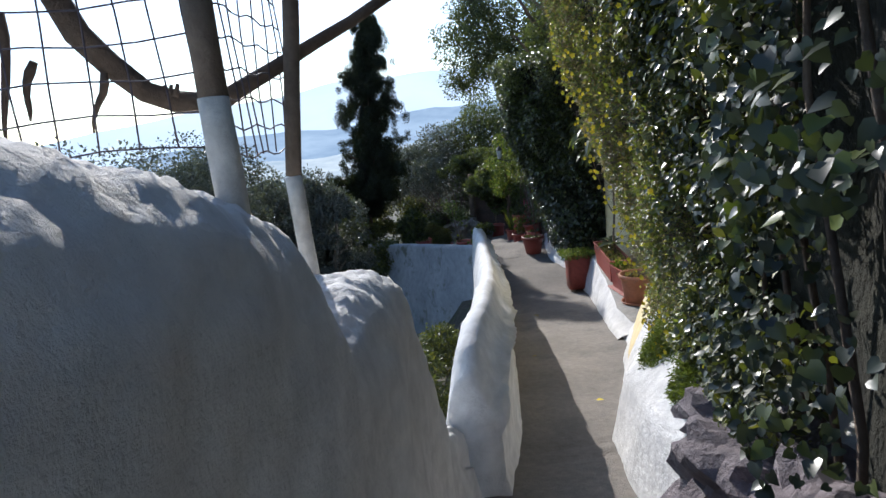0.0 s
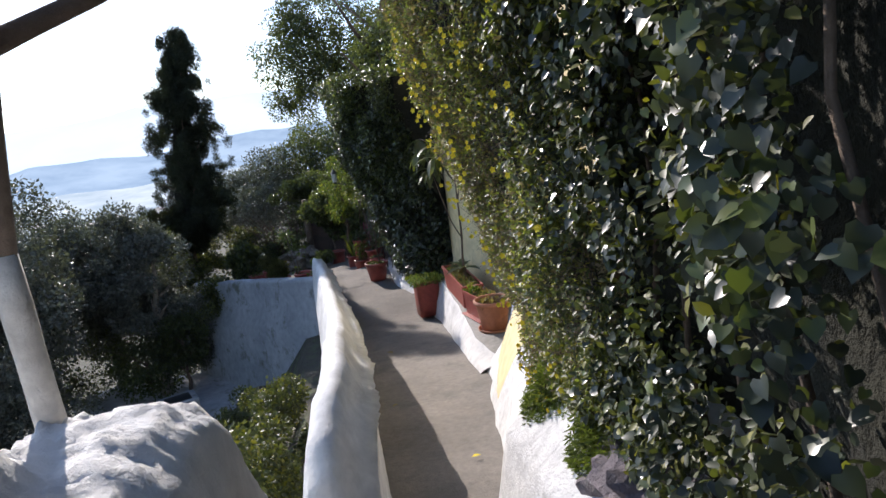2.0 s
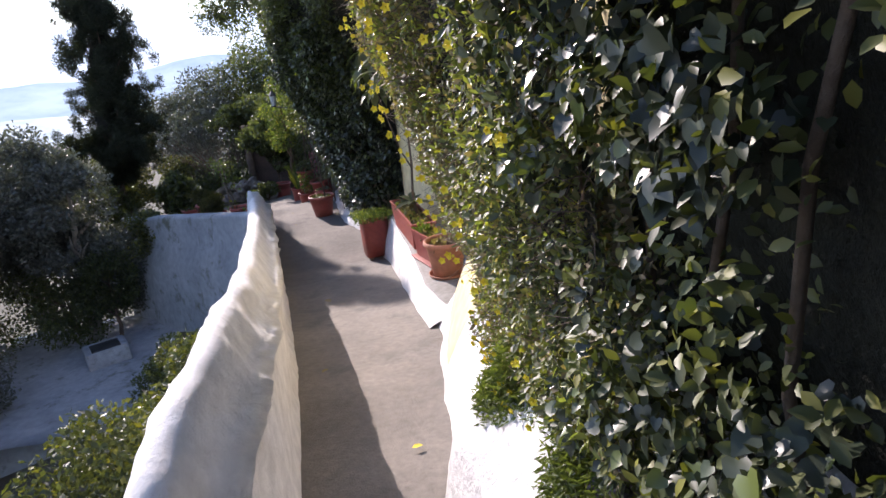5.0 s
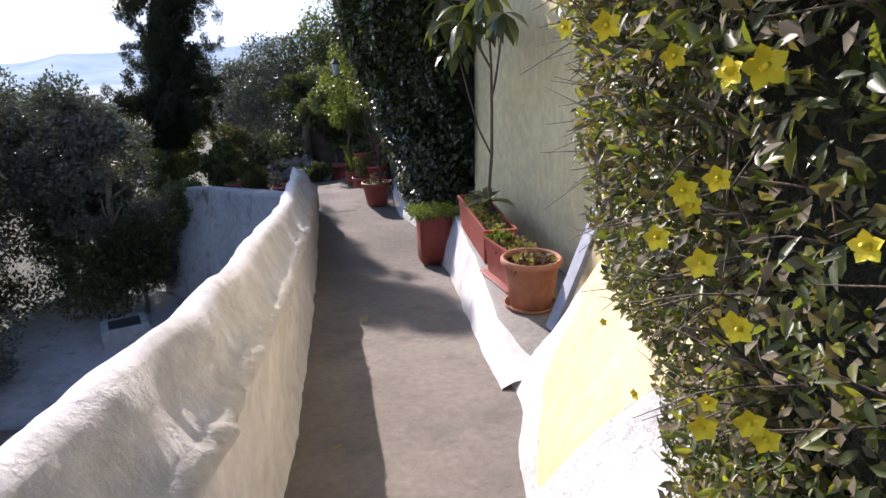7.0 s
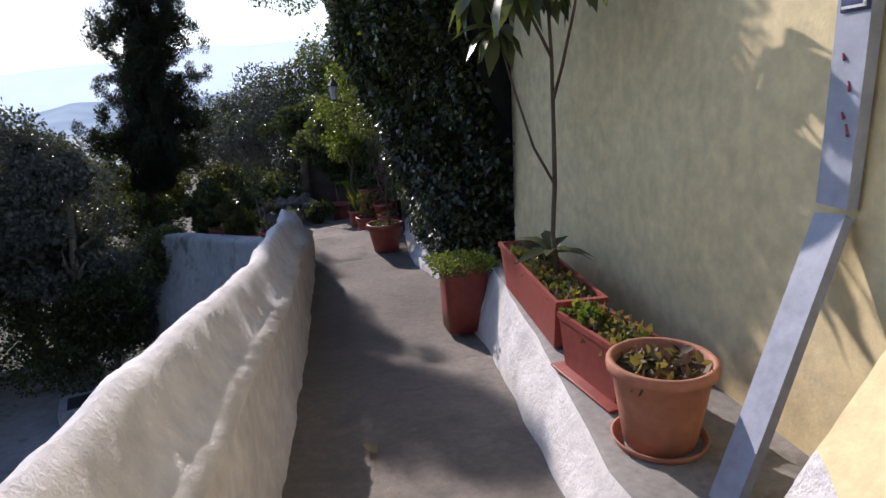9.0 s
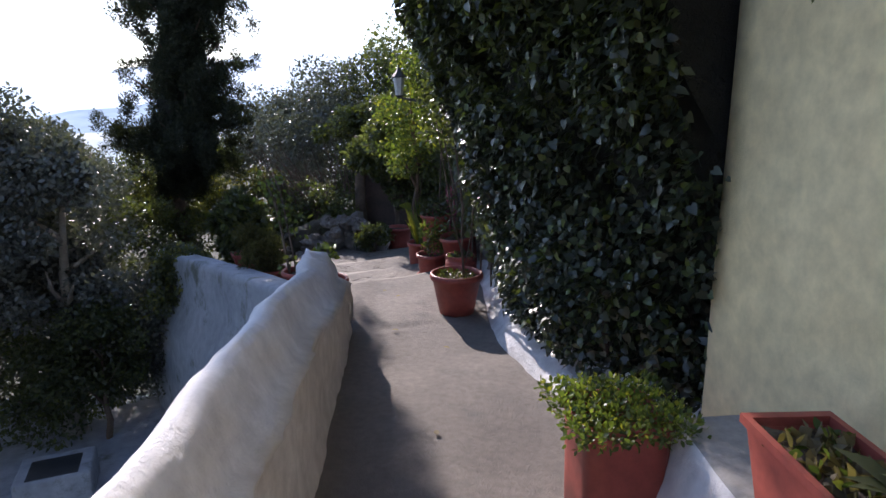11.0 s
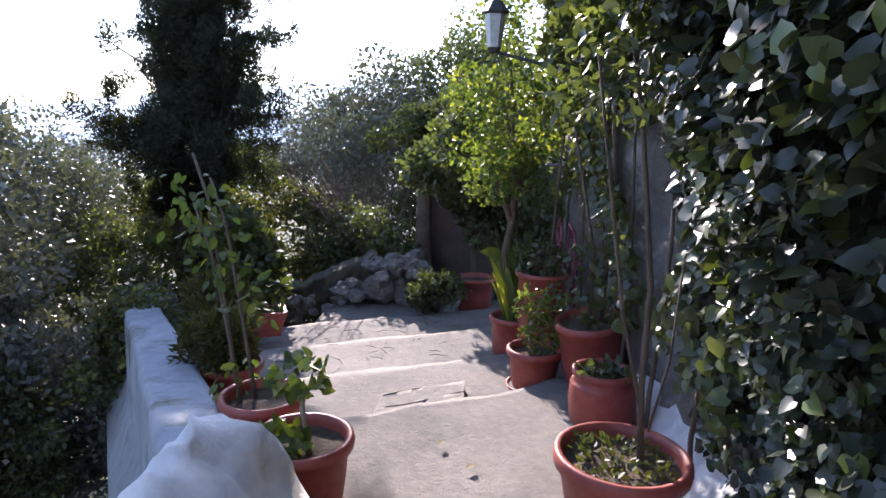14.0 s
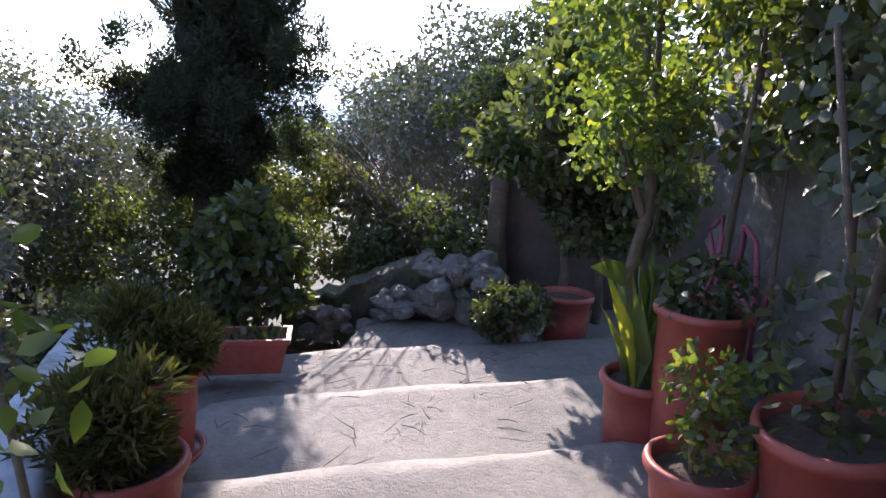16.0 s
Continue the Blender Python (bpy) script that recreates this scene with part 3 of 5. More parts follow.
def foot_place(y, z):
    b, h, fz = right_x(y), curve_at(HOUSE, y)[0] + 0.01, floor_z(y)
    v = 1 - (1 - min(1.0, max(0.0, (z - fz + 0.06) / (foot_top(y) + 0.06)))) ** 0.667
    k = min(1.0, max(0.0, (y - 5.95) / 0.35))
    s = min(1.0, max(0.0, (z - fz + 0.06) / (foot_top(y) + 0.06)))
    x = b + (h - b) * ((1 - k) * (0.7 * v + 0.3 * v * v) + k * s ** 0.85)
    if y < 4.95:
        s = min(1.0, (4.95 - y) / 0.3)
        up = z - fz
        x = (1 - s) * x + s * (b + 0.10 * min(1.0, up / 0.42) + max(0.0, up - 0.42) * 1.1)
    return (x + lump((y, v * 2, 4), 3, 0.015) + lump((y, v * 5, 1), 14, 0.006), y, z)


def foot_low(i, j):
    y = -3 + 9.62 * i / 220
    return foot_place(y, floor_z(y) - 0.06 + (foot_white(y) + 0.06) * j / 24)


def foot_high(i, j):
    y = 4.7 + 1.92 * i / 70
    w = foot_white(y)
    return foot_place(y, floor_z(y) + w + (max(foot_top(y), w + 0.02) - w) * j / 24)


structure("wall_foot", mesh("wall_foot", *grid(221, 25, foot_low), WHITE_ROUGH), "rough whitewashed battered foot of the house wall", "wall")
structure("wall_foot_plaster", mesh("wall_foot_plaster", *grid(71, 25, foot_high), YELLOW), "yellow plaster tongue running down over the wall foot", "wall")


def bank_point(i, j):
    y = 10.6 + 4.6 * i / 50
    b, fz = right_x(y), floor_z(y)
    v = j / 10
    t = float(np.interp(y, [10.6, 11.4, 12.3, 13, 15.2], [0.10, 0.14, 0.26, 0.26, 0.25]))
    x = b + 0.25 * v ** 1.6 + (2.0 if j == 10 else 0)
    return (x + lump((y, v * 2, 5), 4, 0.03), y, fz - 0.1 + (t + 0.1) * v ** 0.8 + lump((x, y, 5), 5, 0.03))


sv, sf = grid(51, 11, bank_point)
structure("wall_bank", mesh("wall_bank", sv, sf, WHITE_ROUGH), "low whitewashed bank at the foot of the ivy", "wall")

# ---- climbing plants on the right ----
IVY_X = [(0.2, 0.98), (1.2, 1.02), (1.7, 1.12), (2.2, 1.31), (2.9, 1.44), (3.5, 1.45), (4.4, 1.53), (4.9, 1.66), (5.2, 1.84), (5.6, 2.0), (6.0, 2.28)]


def hedge_x(y, z):
    """Where the face of the near creepers stands."""
    lean = np.interp(y, [1.0, 3.0, 4.5], [0.04, 0.13, 0.31])
    return np.interp(y, [k for k, _ in IVY_X], [v for _, v in IVY_X]) - lean * (z - 0.2)


def hedge_core(y0, y1, z0, z1, back):
    def f(i, j):
        y, z = y0 + (y1 - y0) * i / 40, z0 + (z1 - z0) * j / 24
        x = float(hedge_x(y, z)) + back + lump((y, z, 0), 2.2, 0.10)
        if y > y1 - 0.25:
            x += (y - y1 + 0.25) * 2.0
        return (x, y, z)
    return grid(41, 25, f)


def hedge_leaves(name, kind, n, y0, y1, z0, z1, size, mat, depth, droop, lowcut, gaps=None, face=(-0.9, 0, 0.5)):
    y, z = RNG.uniform(y0, y1, n), RNG.uniform(z0, z1, n)
    keep = z > np.interp(y, *lowcut)
    y, z = y[keep], z[keep]
    n = len(y)
    wav = np.array([noise.noise(Vector((a * 2.2, b * 2.2, 0))) + 0.6 * noise.noise(Vector((a * 6, b * 6, 4))) for a, b in zip(y, z)])
    if gaps:
        keep = wav > np.interp(y, *gaps)
        y, z, wav = y[keep], z[keep], wav[keep]
        n = len(y)
    x = hedge_x(y, z) - 0.11 * wav + depth * RNG.random(n) ** 1.5
    d = np.tile(face, (n, 1))
    d[:, 1] *= np.interp(y, [1.9, 2.9], [1.0, 0.0])
    along = 0.25 * d + 0.75 * rand_dirs(n) + np.array([0, 0, -droop])
    return leaves(name, kind, np.stack([x, y, z], 1), along, d + 0.55 * rand_dirs(n), size * RNG.uniform(0.55, 1.3, n), mat)


ivy = thing("climbing_ivy", "dense dark glossy ivy hanging over the path wall", "ivy", kind="")
# Dark sheet behind the leaves paints the shade in their gaps.
part("shade_sheet", mesh("shade_sheet", *hedge_core(-1.2, 3.6, -0.45, 4.0, 0.30), DARK), ivy)
part("leaves", hedge_leaves("leaves", IVY, 32000, -0.6, 3.4, -0.4, 3.2, 0.037, L_IVY, 0.24, 0.9, ([-1, 1.5, 2.4, 3.6], [0.1, 0.1, -0.1, -0.35]), ([-1, 1.4, 2.2, 3.0], [0.38, 0.28, 0.12, -0.15]), (-0.7, -0.4, 0.5)), ivy)
part("small_leaves", hedge_leaves("small_leaves", OVAL, 17000, 2.0, 3.8, -0.5, 2.6, 0.034, L_BUSH, 0.24, 0.4, ([1, 2.4, 3.6], [0.2, -0.1, -0.4]), ([1, 3.8], [-0.1, -0.25])), ivy)
for k in range(9):
    y = 1.3 + 0.27 * k
    pts = [(float(hedge_x(y + 0.08 * math.sin(q + k), -0.35 + 0.4 * q)) + 0.2, y + 0.10 * math.sin(q * 1.3 + k), -0.35 + 0.4 * q) for q in range(8)]
    part("stem", mesh("stem", *tube(pts, [0.014 - 0.0012 * q for q in range(8)], 7, 0.3), BARK), ivy)

jas = thing("flowering_hedge", "tangled yellow-flowered creeper over the white wall", "hedge")
# Dark backing sheet, coloured as the shade within the creeper.
part("shade_sheet", mesh("shade_sheet", *hedge_core(3.3, 5.1, -0.5, 4.0, 0.2), DARK), jas)
LOWCUT = ([3.0, 4.0, 4.5, 4.8, 5.2, 5.95], [-0.45, -0.5, -0.45, -0.15, 0.12, 0.6])
part("leaves", hedge_leaves("leaves", NARROW, 56000, 3.0, 5.2, -0.5, 3.5, 0.028, L_HEDGE, 0.28, 0.2, LOWCUT, ([3, 5.3], [-0.3, -0.4])), jas)
part("dry_leaves", hedge_leaves("dry_leaves", DIAMOND, 20000, 3.0, 5.25, -0.6, 3.5, 0.023, L_DRY, 0.25, 0.1, LOWCUT), jas, "dry brown leaves and husks")
part("inner_leaves", hedge_leaves("inner_leaves", NARROW, 30000, 4.3, 5.9, -0.2, 2.6, 0.030, L_HEDGE, 0.5, 0.2, LOWCUT), jas)
part("inner_dry_leaves", hedge_leaves("inner_dry_leaves", DIAMOND, 26000, 4.2, 5.9, -0.2, 2.6, 0.030, L_DRY, 0.5, 0.1, LOWCUT), jas, "dry brown leaves and husks")
nf = 22000
fy = RNG.uniform(3.1, 4.6, nf)
fu = RNG.random(nf)
fx = np.array([right_x(v) for v in fy]) + 0.24 + 0.28 * fu + 0.05 * np.sin(fy * 9)
fzz = np.array([floor_z(v) for v in fy]) + 0.46 + 0.36 * fu ** 0.7 + 0.05 * RNG.normal(size=nf)
part("fern_growth", leaves("fern_growth", TUFT, np.stack([fx, fy, fzz], 1), np.tile([-0.5, 0, -0.1], (nf, 1)) + 0.8 * rand_dirs(nf), rand_dirs(nf), 0.034 * RNG.uniform(0.6, 1.3, nf), L_FERN), jas, "feathery light green growth")


def twigs(n, y0, y1, z0, z1, length, mat, name):
    chunks = []
    for k in range(n):
        y, z = random.uniform(y0, y1), random.uniform(z0, z1)
        p = Vector((float(hedge_x(y, z)) + 0.08, y, z))
        d = Vector((random.uniform(-1, -0.1), random.uniform(-0.8, 0.9), random.uniform(-0.7, 0.8))) * length
        m = p + d * 0.5 + Vector((0, 0, random.uniform(-0.2, 0.2))) * length
        chunks.append(tube([p, m, p + d], [0.0018, 0.0014, 0.0006], 4))
    return mesh(name, *join(chunks), mat)


tagged(part("twig_tangle", twigs(1300, 3.1, 5.25, -0.4, 2.6, 0.14, BARK, "twig_tangle"), jas), kind="stuff")
tagged(part("dry_twig_tangle", twigs(900, 4.2, 5.75, 0.2, 2.4, 0.17, WOOD_DARK, "dry_twig_tangle"), jas, "bare dry twigs"), kind="stuff")


def blossom(x, y, z, s):
    """One open five-petalled flower."""
    f = thing("hedge_flower", "small bright yellow open flower on the creeper", "flower", "flowers on the creeper", (x, y, z), random.uniform(15, 75))
    w = np.arange(5) * 2 * math.pi / 5
    c = np.zeros((5, 3))
    along = np.stack([np.full(5, -0.35), np.cos(w), np.sin(w)], 1)
    part("petals", leaves("petals", PETAL, c, along, np.tile([-1.0, 0, 0.2], (5, 1)), np.full(5, s), FLOWER), f)
    part("flower_centre", mesh("flower_centre", *tube([(0, 0, 0), (-0.008, 0, 0.002)], [0.003, 0.002], 6), FLOWER), f)


for k in range(64):
    y = random.uniform(3.15, 4.7)
    z = random.uniform(float(np.interp(y, *LOWCUT)) + 0.2, 1.7)
    for q in range(random.choice((1, 2, 3, 5))):
        fy_, fz_ = y + random.gauss(0, 0.06), z + random.gauss(0, 0.06)
        blossom(float(hedge_x(fy_, fz_)) - 0.06 - 0.012 * q, fy_, fz_, random.uniform(0.011, 0.017))

# rocks at the foot of the ivy
def rock(x, y, z, s, mat=ROCK, name="rock", label="rough purple-grey boulder at the foot of the ivy", group="rocks"):
    bm = bmesh.new()
    bmesh.ops.create_icosphere(bm, subdivisions=4 if max(s) > 0.2 else 2, radius=1)
    for v in bm.verts:
        q = v.co + Vector((x, y, z)) * 3
        v.co = Vector([c * r for c, r in zip(v.co, s)]) * (1 + 0.45 * noise.noise(q * 1.4) + 0.32 * noise.noise(q * 4) + 0.07 * noise.noise(q * 9))
    me = bpy.data.meshes.new(name)
    bm.to_mesh(me)
    bm.free()
    if s[0] < 0.2:
        for p in me.polygons:
            p.use_smooth = False
    me.materials.append(mat)
    ob = tagged(new(name, me), label, "rock", group)
    ob.location = (x, y, z)
    return ob


rock(1.44, 2.35, -0.06, (0.30, 0.36, 0.26))
rock(1.66, 2.95, -0.2, (0.3, 0.34, 0.24))
rock(1.34, 1.78, 0.05, (0.26, 0.3, 0.22))

# ---- poles, wire mesh and the climbing branch at the start ----
def pole(base, top, paint_z, r, bend=0.0):
    p = thing("fence_pole", "weathered timber fence pole limewashed at the foot", "pole", "fence poles")
    b, t = Vector(base), Vector(top)
    cut = b.lerp(t, (paint_z - b.z) / (t.z - b.z)) + Vector((bend, 0, 0))
    part("limewashed_foot", mesh("limewashed_foot", *tube([b.lerp(cut, k / 5) for k in range(6)], [r * 1.06] * 6, 10, 0.15), WOOD_WHITE), p)
    part("shaft", mesh("shaft", *tube([cut.lerp(t, k / 7) for k in range(8)], [r, r, r, r * 0.98, r * 0.97, r * 0.96, r * 0.95, r * 0.94], 10, 0.15), WOOD_DARK), p, "bare dark timber")
    return p


pole((0.045, 1.56, 0.85), (0.0, 1.62, 2.5), 1.34, 0.029)
pole((-0.05, 2.34, 0.66), (0.11, 2.42, 2.7), 1.137, 0.026, -0.06)

mesh_fence = thing("wire_fence", "rusty square wire mesh stretched between poles", "fence")


def wire_panel(p0, p1, z0, z1, step, r, bow):
    p0, p1 = Vector((*p0, 0)), Vector((*p1, 0))
    n = max(2, round((p1 - p0).length / step))
    m = round((z1 - z0) / step)
    for k in range(n + 1):
        q = p0.lerp(p1, k / n)
        pts = [q + Vector((0.012 * math.sin(k + h), bow * math.sin(h * 0.9 + k), z0 + (z1 - z0) * h / 6)) for h in range(7)]
        part("upright_wire", mesh("upright_wire", *tube(pts, [r] * 7, 5), WIRE), mesh_fence)
    for h in range(m + 1):
        pts = [p0.lerp(p1, k / 10) + Vector((0, bow * math.sin(k), z0 + h * step + 0.008 * math.sin(k * 1.7 + h))) for k in range(11)]
        part("cross_wire", mesh("cross_wire", *tube(pts, [r] * 11, 5), WIRE), mesh_fence)


wire_panel((-1.4, 1.75), (-0.14, 1.92), 1.26, 2.2, 0.085, 0.0024, 0.0015)
wire_panel((-0.10, 1.95), (-0.08, 2.44), 1.22, 2.2, 0.075, 0.0024, 0.0015)

branch = thing("climbing_branch", "bare brown vine branch with peeling bark strips", "branch")
bp = [(-0.62, 1.92, 1.95), (-0.52, 1.98, 1.72), (-0.48, 2.03, 1.57), (-0.44, 2.08, 1.50), (-0.39, 2.14, 1.42), (-0.32, 2.19, 1.385), (-0.23, 2.24, 1.38), (-0.15, 2.30, 1.43), (-0.07, 2.38, 1.485), (0.03, 2.46, 1.55), (0.14, 2.52, 1.61), (0.32, 2.60, 1.72)]
part("limb", mesh("limb", *tube(bp, [0.034, 0.034, 0.033, 0.033, 0.032, 0.030, 0.028, 0.024, 0.022, 0.021, 0.02, 0.018], 10, 0.35), BARK), branch)
for (x, y, z), ln in (((-0.62, 1.95, 1.62), 0.32), ((-0.56, 1.95, 1.50), 0.14), ((-0.45, 2.05, 1.47), 0.15), ((-0.66, 1.9, 1.72), 0.3)):
    pts = [(x + 0.010 * math.sin(k * 0.8 + x * 40) - 0.008 * k, y, z - ln * k / 6) for k in range(7)]
    part("bark_strip", mesh("bark_strip", *tube(pts, [0.010, 0.012, 0.011, 0.009, 0.008, 0.006, 0.003], 6, 0.5), BARK), branch)
for k in range(4):
    q = Vector((-0.36 + 0.015 * k, 2.16, 1.40))
    part("stub", mesh("stub", *tube([q, q + Vector((0.004 * k, 0, 0.035))], [0.009, 0.005], 6, 0.3), BARK), branch)

# ---- house wall things ----
def board(points, width, thick, flat):
    v, f = [], []
    last = len(points) - 1
    for n, p in enumerate(points):
        d = (Vector(points[min(n + 1, last)]) - Vector(points[max(n - 1, 0)])).normalized()
        q = Vector(flat)
        q = (q - d * q.dot(d)).normalized()
        c = d.cross(q)
        for u, w in ((-1, -1), (1, -1), (1, 1), (-1, 1)):
            v.append(Vector(p) + q * width * u / 2 + c * thick * w / 2)
    for n in range(last):
        f += [(n * 4 + k, n * 4 + (k + 1) % 4, (n + 1) * 4 + (k + 1) % 4, (n + 1) * 4 + k) for k in range(4)]
    return v, f + [(3, 2, 1, 0), (last * 4, last * 4 + 1, last * 4 + 2, last * 4 + 3)]


rail = thing("wall_board", "grey-blue painted boards propped against the yellow wall", "board")
part("brace", mesh("brace", *board([(2.24, 6.90, -0.955), (2.35, 6.93, -0.71), (2.50, 6.98, -0.38), (2.64, 7.02, -0.05)], 0.12, 0.035, (0, 1, 0)), PAINT_BLUE, False), rail)
part("upright", mesh("upright", *board([(2.645, 7.02, -0.02), (2.645, 7.01, 0.4), (2.645, 7.0, 1.6)], 0.125, 0.04, (0, 1, 0)), PAINT_BLUE, False), rail)
for k, (y, z, s) in enumerate(((6.99, 0.33, 0.03), (7.0, 0.25, 0.02), (6.98, 0.2, 0.035), (7.02, 0.42, 0.02))):
    part("red_mark", mesh("red_mark", *tube([(2.624, y, z), (2.624, y + 0.012, z + s)], [0.006, 0.004], 6), RED_PAINT), rail, "small red paint mark")
SIGN_BLUE = surface("dark blue tile glaze", (0.04, 0.06, 0.16), (0.03, 0.045, 0.12), 0.35, 9.0, 40.0)
sign = thing("meander_tile", "dark blue tile with a white meander border on the board", "tile", at=(2.622, 7.0, 0.62))
part("tile_body", mesh("tile_body", *box(0, 0, 0, 0.008, 0.105, 0.13, 0.002), SIGN_BLUE), sign)
for cy, cz, sy, sz in ((0, 0.05, 0.085, 0.008), (0.038, 0.012, 0.008, 0.07), (0.0, -0.02, 0.07, 0.008), (-0.03, 0.0, 0.008, 0.04), (-0.008, 0.02, 0.045, 0.008), (0, -0.052, 0.085, 0.008), (-0.038, -0.036, 0.008, 0.03)):
    part("meander_bar", mesh("meander_bar", *box(-0.006, cy, cz, 0.006, sy, sz, 0.0), WHITE, False), sign)


def pot_profile(r, h, base, rim, wall=0.012):
    return [(base * 0.9, 0), (base, 0.006), (base + (r - base) * 0.5, h * 0.5), (r - 0.012, h - rim), (r + 0.008, h - rim + 0.006), (r + 0.012, h - rim * 0.5), (r + 0.008, h - 0.006), (r, h), (r - wall * 1.2, h - 0.004),
            (r - wall * 1.6, h - 0.03), (r - wall * 2.2, h - 0.07)]


def round_pot(name, at, r, h, base, rim, mat, label, group="potted plants", saucer=False, turn=(0, 0), ribbed=False):
    p = thing(name, label, "pot", group, at)
    p.matrix_basis = pose(*at, turn[0], turn[1], 0)
    prof = pot_profile(r, h, base, rim)
    if ribbed:
        prof = [(base * 0.9, 0), (base, 0.006)] + [(base + (r * 1.12 - base) * math.sin(math.pi * (k / 22) ** 0.8 * 0.62 + 0.05) + 0.006 * (k % 2), 0.02 + (h - 0.09) * k / 22) for k in range(23)] + \
               [(r * 0.92, h - 0.05), (r + 0.012, h - 0.03), (r + 0.012, h - 0.006), (r, h), (r - 0.02, h - 0.006), (r - 0.03, h - 0.06)]
    part("body", mesh("body", *lathe(prof, 32), mat), p)
    sr = r - 0.02
    sv, sf = [(0, 0, h - 0.05)], []
    for ring in range(1, 6):
        for k in range(20):
            w = 2 * math.pi * k / 20
            q = sr * ring / 5
            sv.append((q * math.cos(w), q * math.sin(w), h - 0.05 + lump((q * math.cos(w) * 9 + at[0], q * math.sin(w) * 9, ring), 1.0, 0.018)))
    sf += [(0, 1 + k, 1 + (k + 1) % 20) for k in range(20)]
    for ring in range(4):
        for k in range(20):
            q = (k + 1) % 20
            sf.append((1 + ring * 20 + k, 1 + (ring + 1) * 20 + k, 1 + (ring + 1) * 20 + q, 1 + ring * 20 + q))
    part("soil", mesh("soil", sv, sf, SOIL), p, "dark crumbly soil")
    if saucer:
        part("saucer", mesh("saucer", *lathe([(base * 1.0, -0.001), (base * 1.28, 0.004), (base * 1.36, 0.03), (base * 1.30, 0.031), (base * 1.2, 0.010)], 28), mat), p)
    return p


def planter(name, at, turn, ln, wd, h, mat, label, group="potted plants"):
    """A long tapered trough with a rim and soil."""
    p = thing(name, label, "planter", group, at, turn)
    b = 0.84

    def ring(s, z):
        return [(-ln / 2 * s, -wd / 2 * s, z), (ln / 2 * s, -wd / 2 * s, z), (ln / 2 * s, wd / 2 * s, z), (-ln / 2 * s, wd / 2 * s, z)]
    sh = 0.018
    inner = [(x - math.copysign(sh, x), y - math.copysign(sh, y), z) for x, y, z in ring(1, h)]
    low = [(x - math.copysign(sh, x), y - math.copysign(sh, y), h - 0.06) for x, y, z in ring(1, h)]
    rings = [ring(b, 0), ring(0.97, h - 0.03), ring(1.02, h - 0.028), ring(1.02, h), inner, low]
    v = [q for rg in rings for q in rg]
    f = [(n * 4 + k, n * 4 + (k + 1) % 4, (n + 1) * 4 + (k + 1) % 4, (n + 1) * 4 + k) for n in range(5) for k in range(4)] + [(3, 2, 1, 0)]
    me = mesh("body", v, f, mat, False)
    part("body", me, p)
    sv, sf = grid(24, 8, lambda i, j: ((i / 23 - 0.5) * (ln - 0.03), (j / 7 - 0.5) * (wd - 0.03), h - 0.04 + lump((i * 0.5 + at[0], j * 0.6, 0), 1.0, 0.025)))
    part("soil", mesh("soil", sv, sf, SOIL), p, "dry soil with dead grass")
    return p


def tufts(name, n, x0, x1, y0, y1, z, size, mat, kind=DIAMOND, up=1.0, spread=0.8, hump=0.0):
    x, y = RNG.uniform(x0, x1, n), RNG.uniform(y0, y1, n)
    zz = z + hump * RNG.random(n)
    along = np.array([0, 0, up]) + spread * rand_dirs(n)
    return leaves(name, kind, np.stack([x, y, zz], 1), along, rand_dirs(n) + np.array([0, -0.5, 0.3]), size * RNG.uniform(0.5, 1.3, n), mat)


# clay pot at the near end of the ledge
big = round_pot("flower_pot", (2.24, 7.32, -0.965), 0.195, 0.35, 0.135, 0.05, CLAY, "large terracotta pot with dry succulents on a saucer on the ledge", saucer=True)
tagged(part("succulent_growth", tufts("succulent_growth", 60, -0.13, 0.13, -0.12, 0.12, 0.29, 0.05, L_DRYPURPLE, OVAL, 0.7, 0.9, 0.03), big), kind="stuff")
part("dead_leaf_litter", tufts("dead_leaf_litter", 110, -0.14, 0.14, -0.14, 0.14, 0.30, 0.06, L_DRY, OVAL, 0.2, 1.0, 0.02), big)
# long red planters
pl1 = planter("long_planter", (2.27, 8.78, -0.955), 88, 1.30, 0.27, 0.30, PLASTIC, "long red-brown plastic planter on the ledge with a young tree")
pl2 = planter("long_planter", (2.25, 7.82, -0.955), 99, 0.50, 0.24, 0.28, PLASTIC, "short red-brown planter of dry grass on a tray")
for pl, ln in ((pl1, 0.58), (pl2, 0.22)):
    part("dry_grass", tufts("dry_grass", int(1500 * ln), -ln, ln, -0.09, 0.09, 0.24, 0.06, L_DRY, DIAMOND, 0.5, 1.0, 0.03), pl)
    tagged(part("weed_growth", tufts("weed_growth", int(320 * ln), -ln, ln, -0.09, 0.09, 0.25, 0.035, L_BRIGHT, OVAL, 0.6, 0.9, 0.05), pl), kind="stuff")
part("herb", tufts("herb", 160, 0.04, 0.2, -0.02, 0.1, 0.26, 0.045, L_BRIGHT, OVAL, 0.6, 0.9, 0.06), pl2)
part("tray", mesh("tray", *box(0, 0.02, 0.004, 0.52, 0.28, 0.012, 0.004), PLASTIC), pl2)

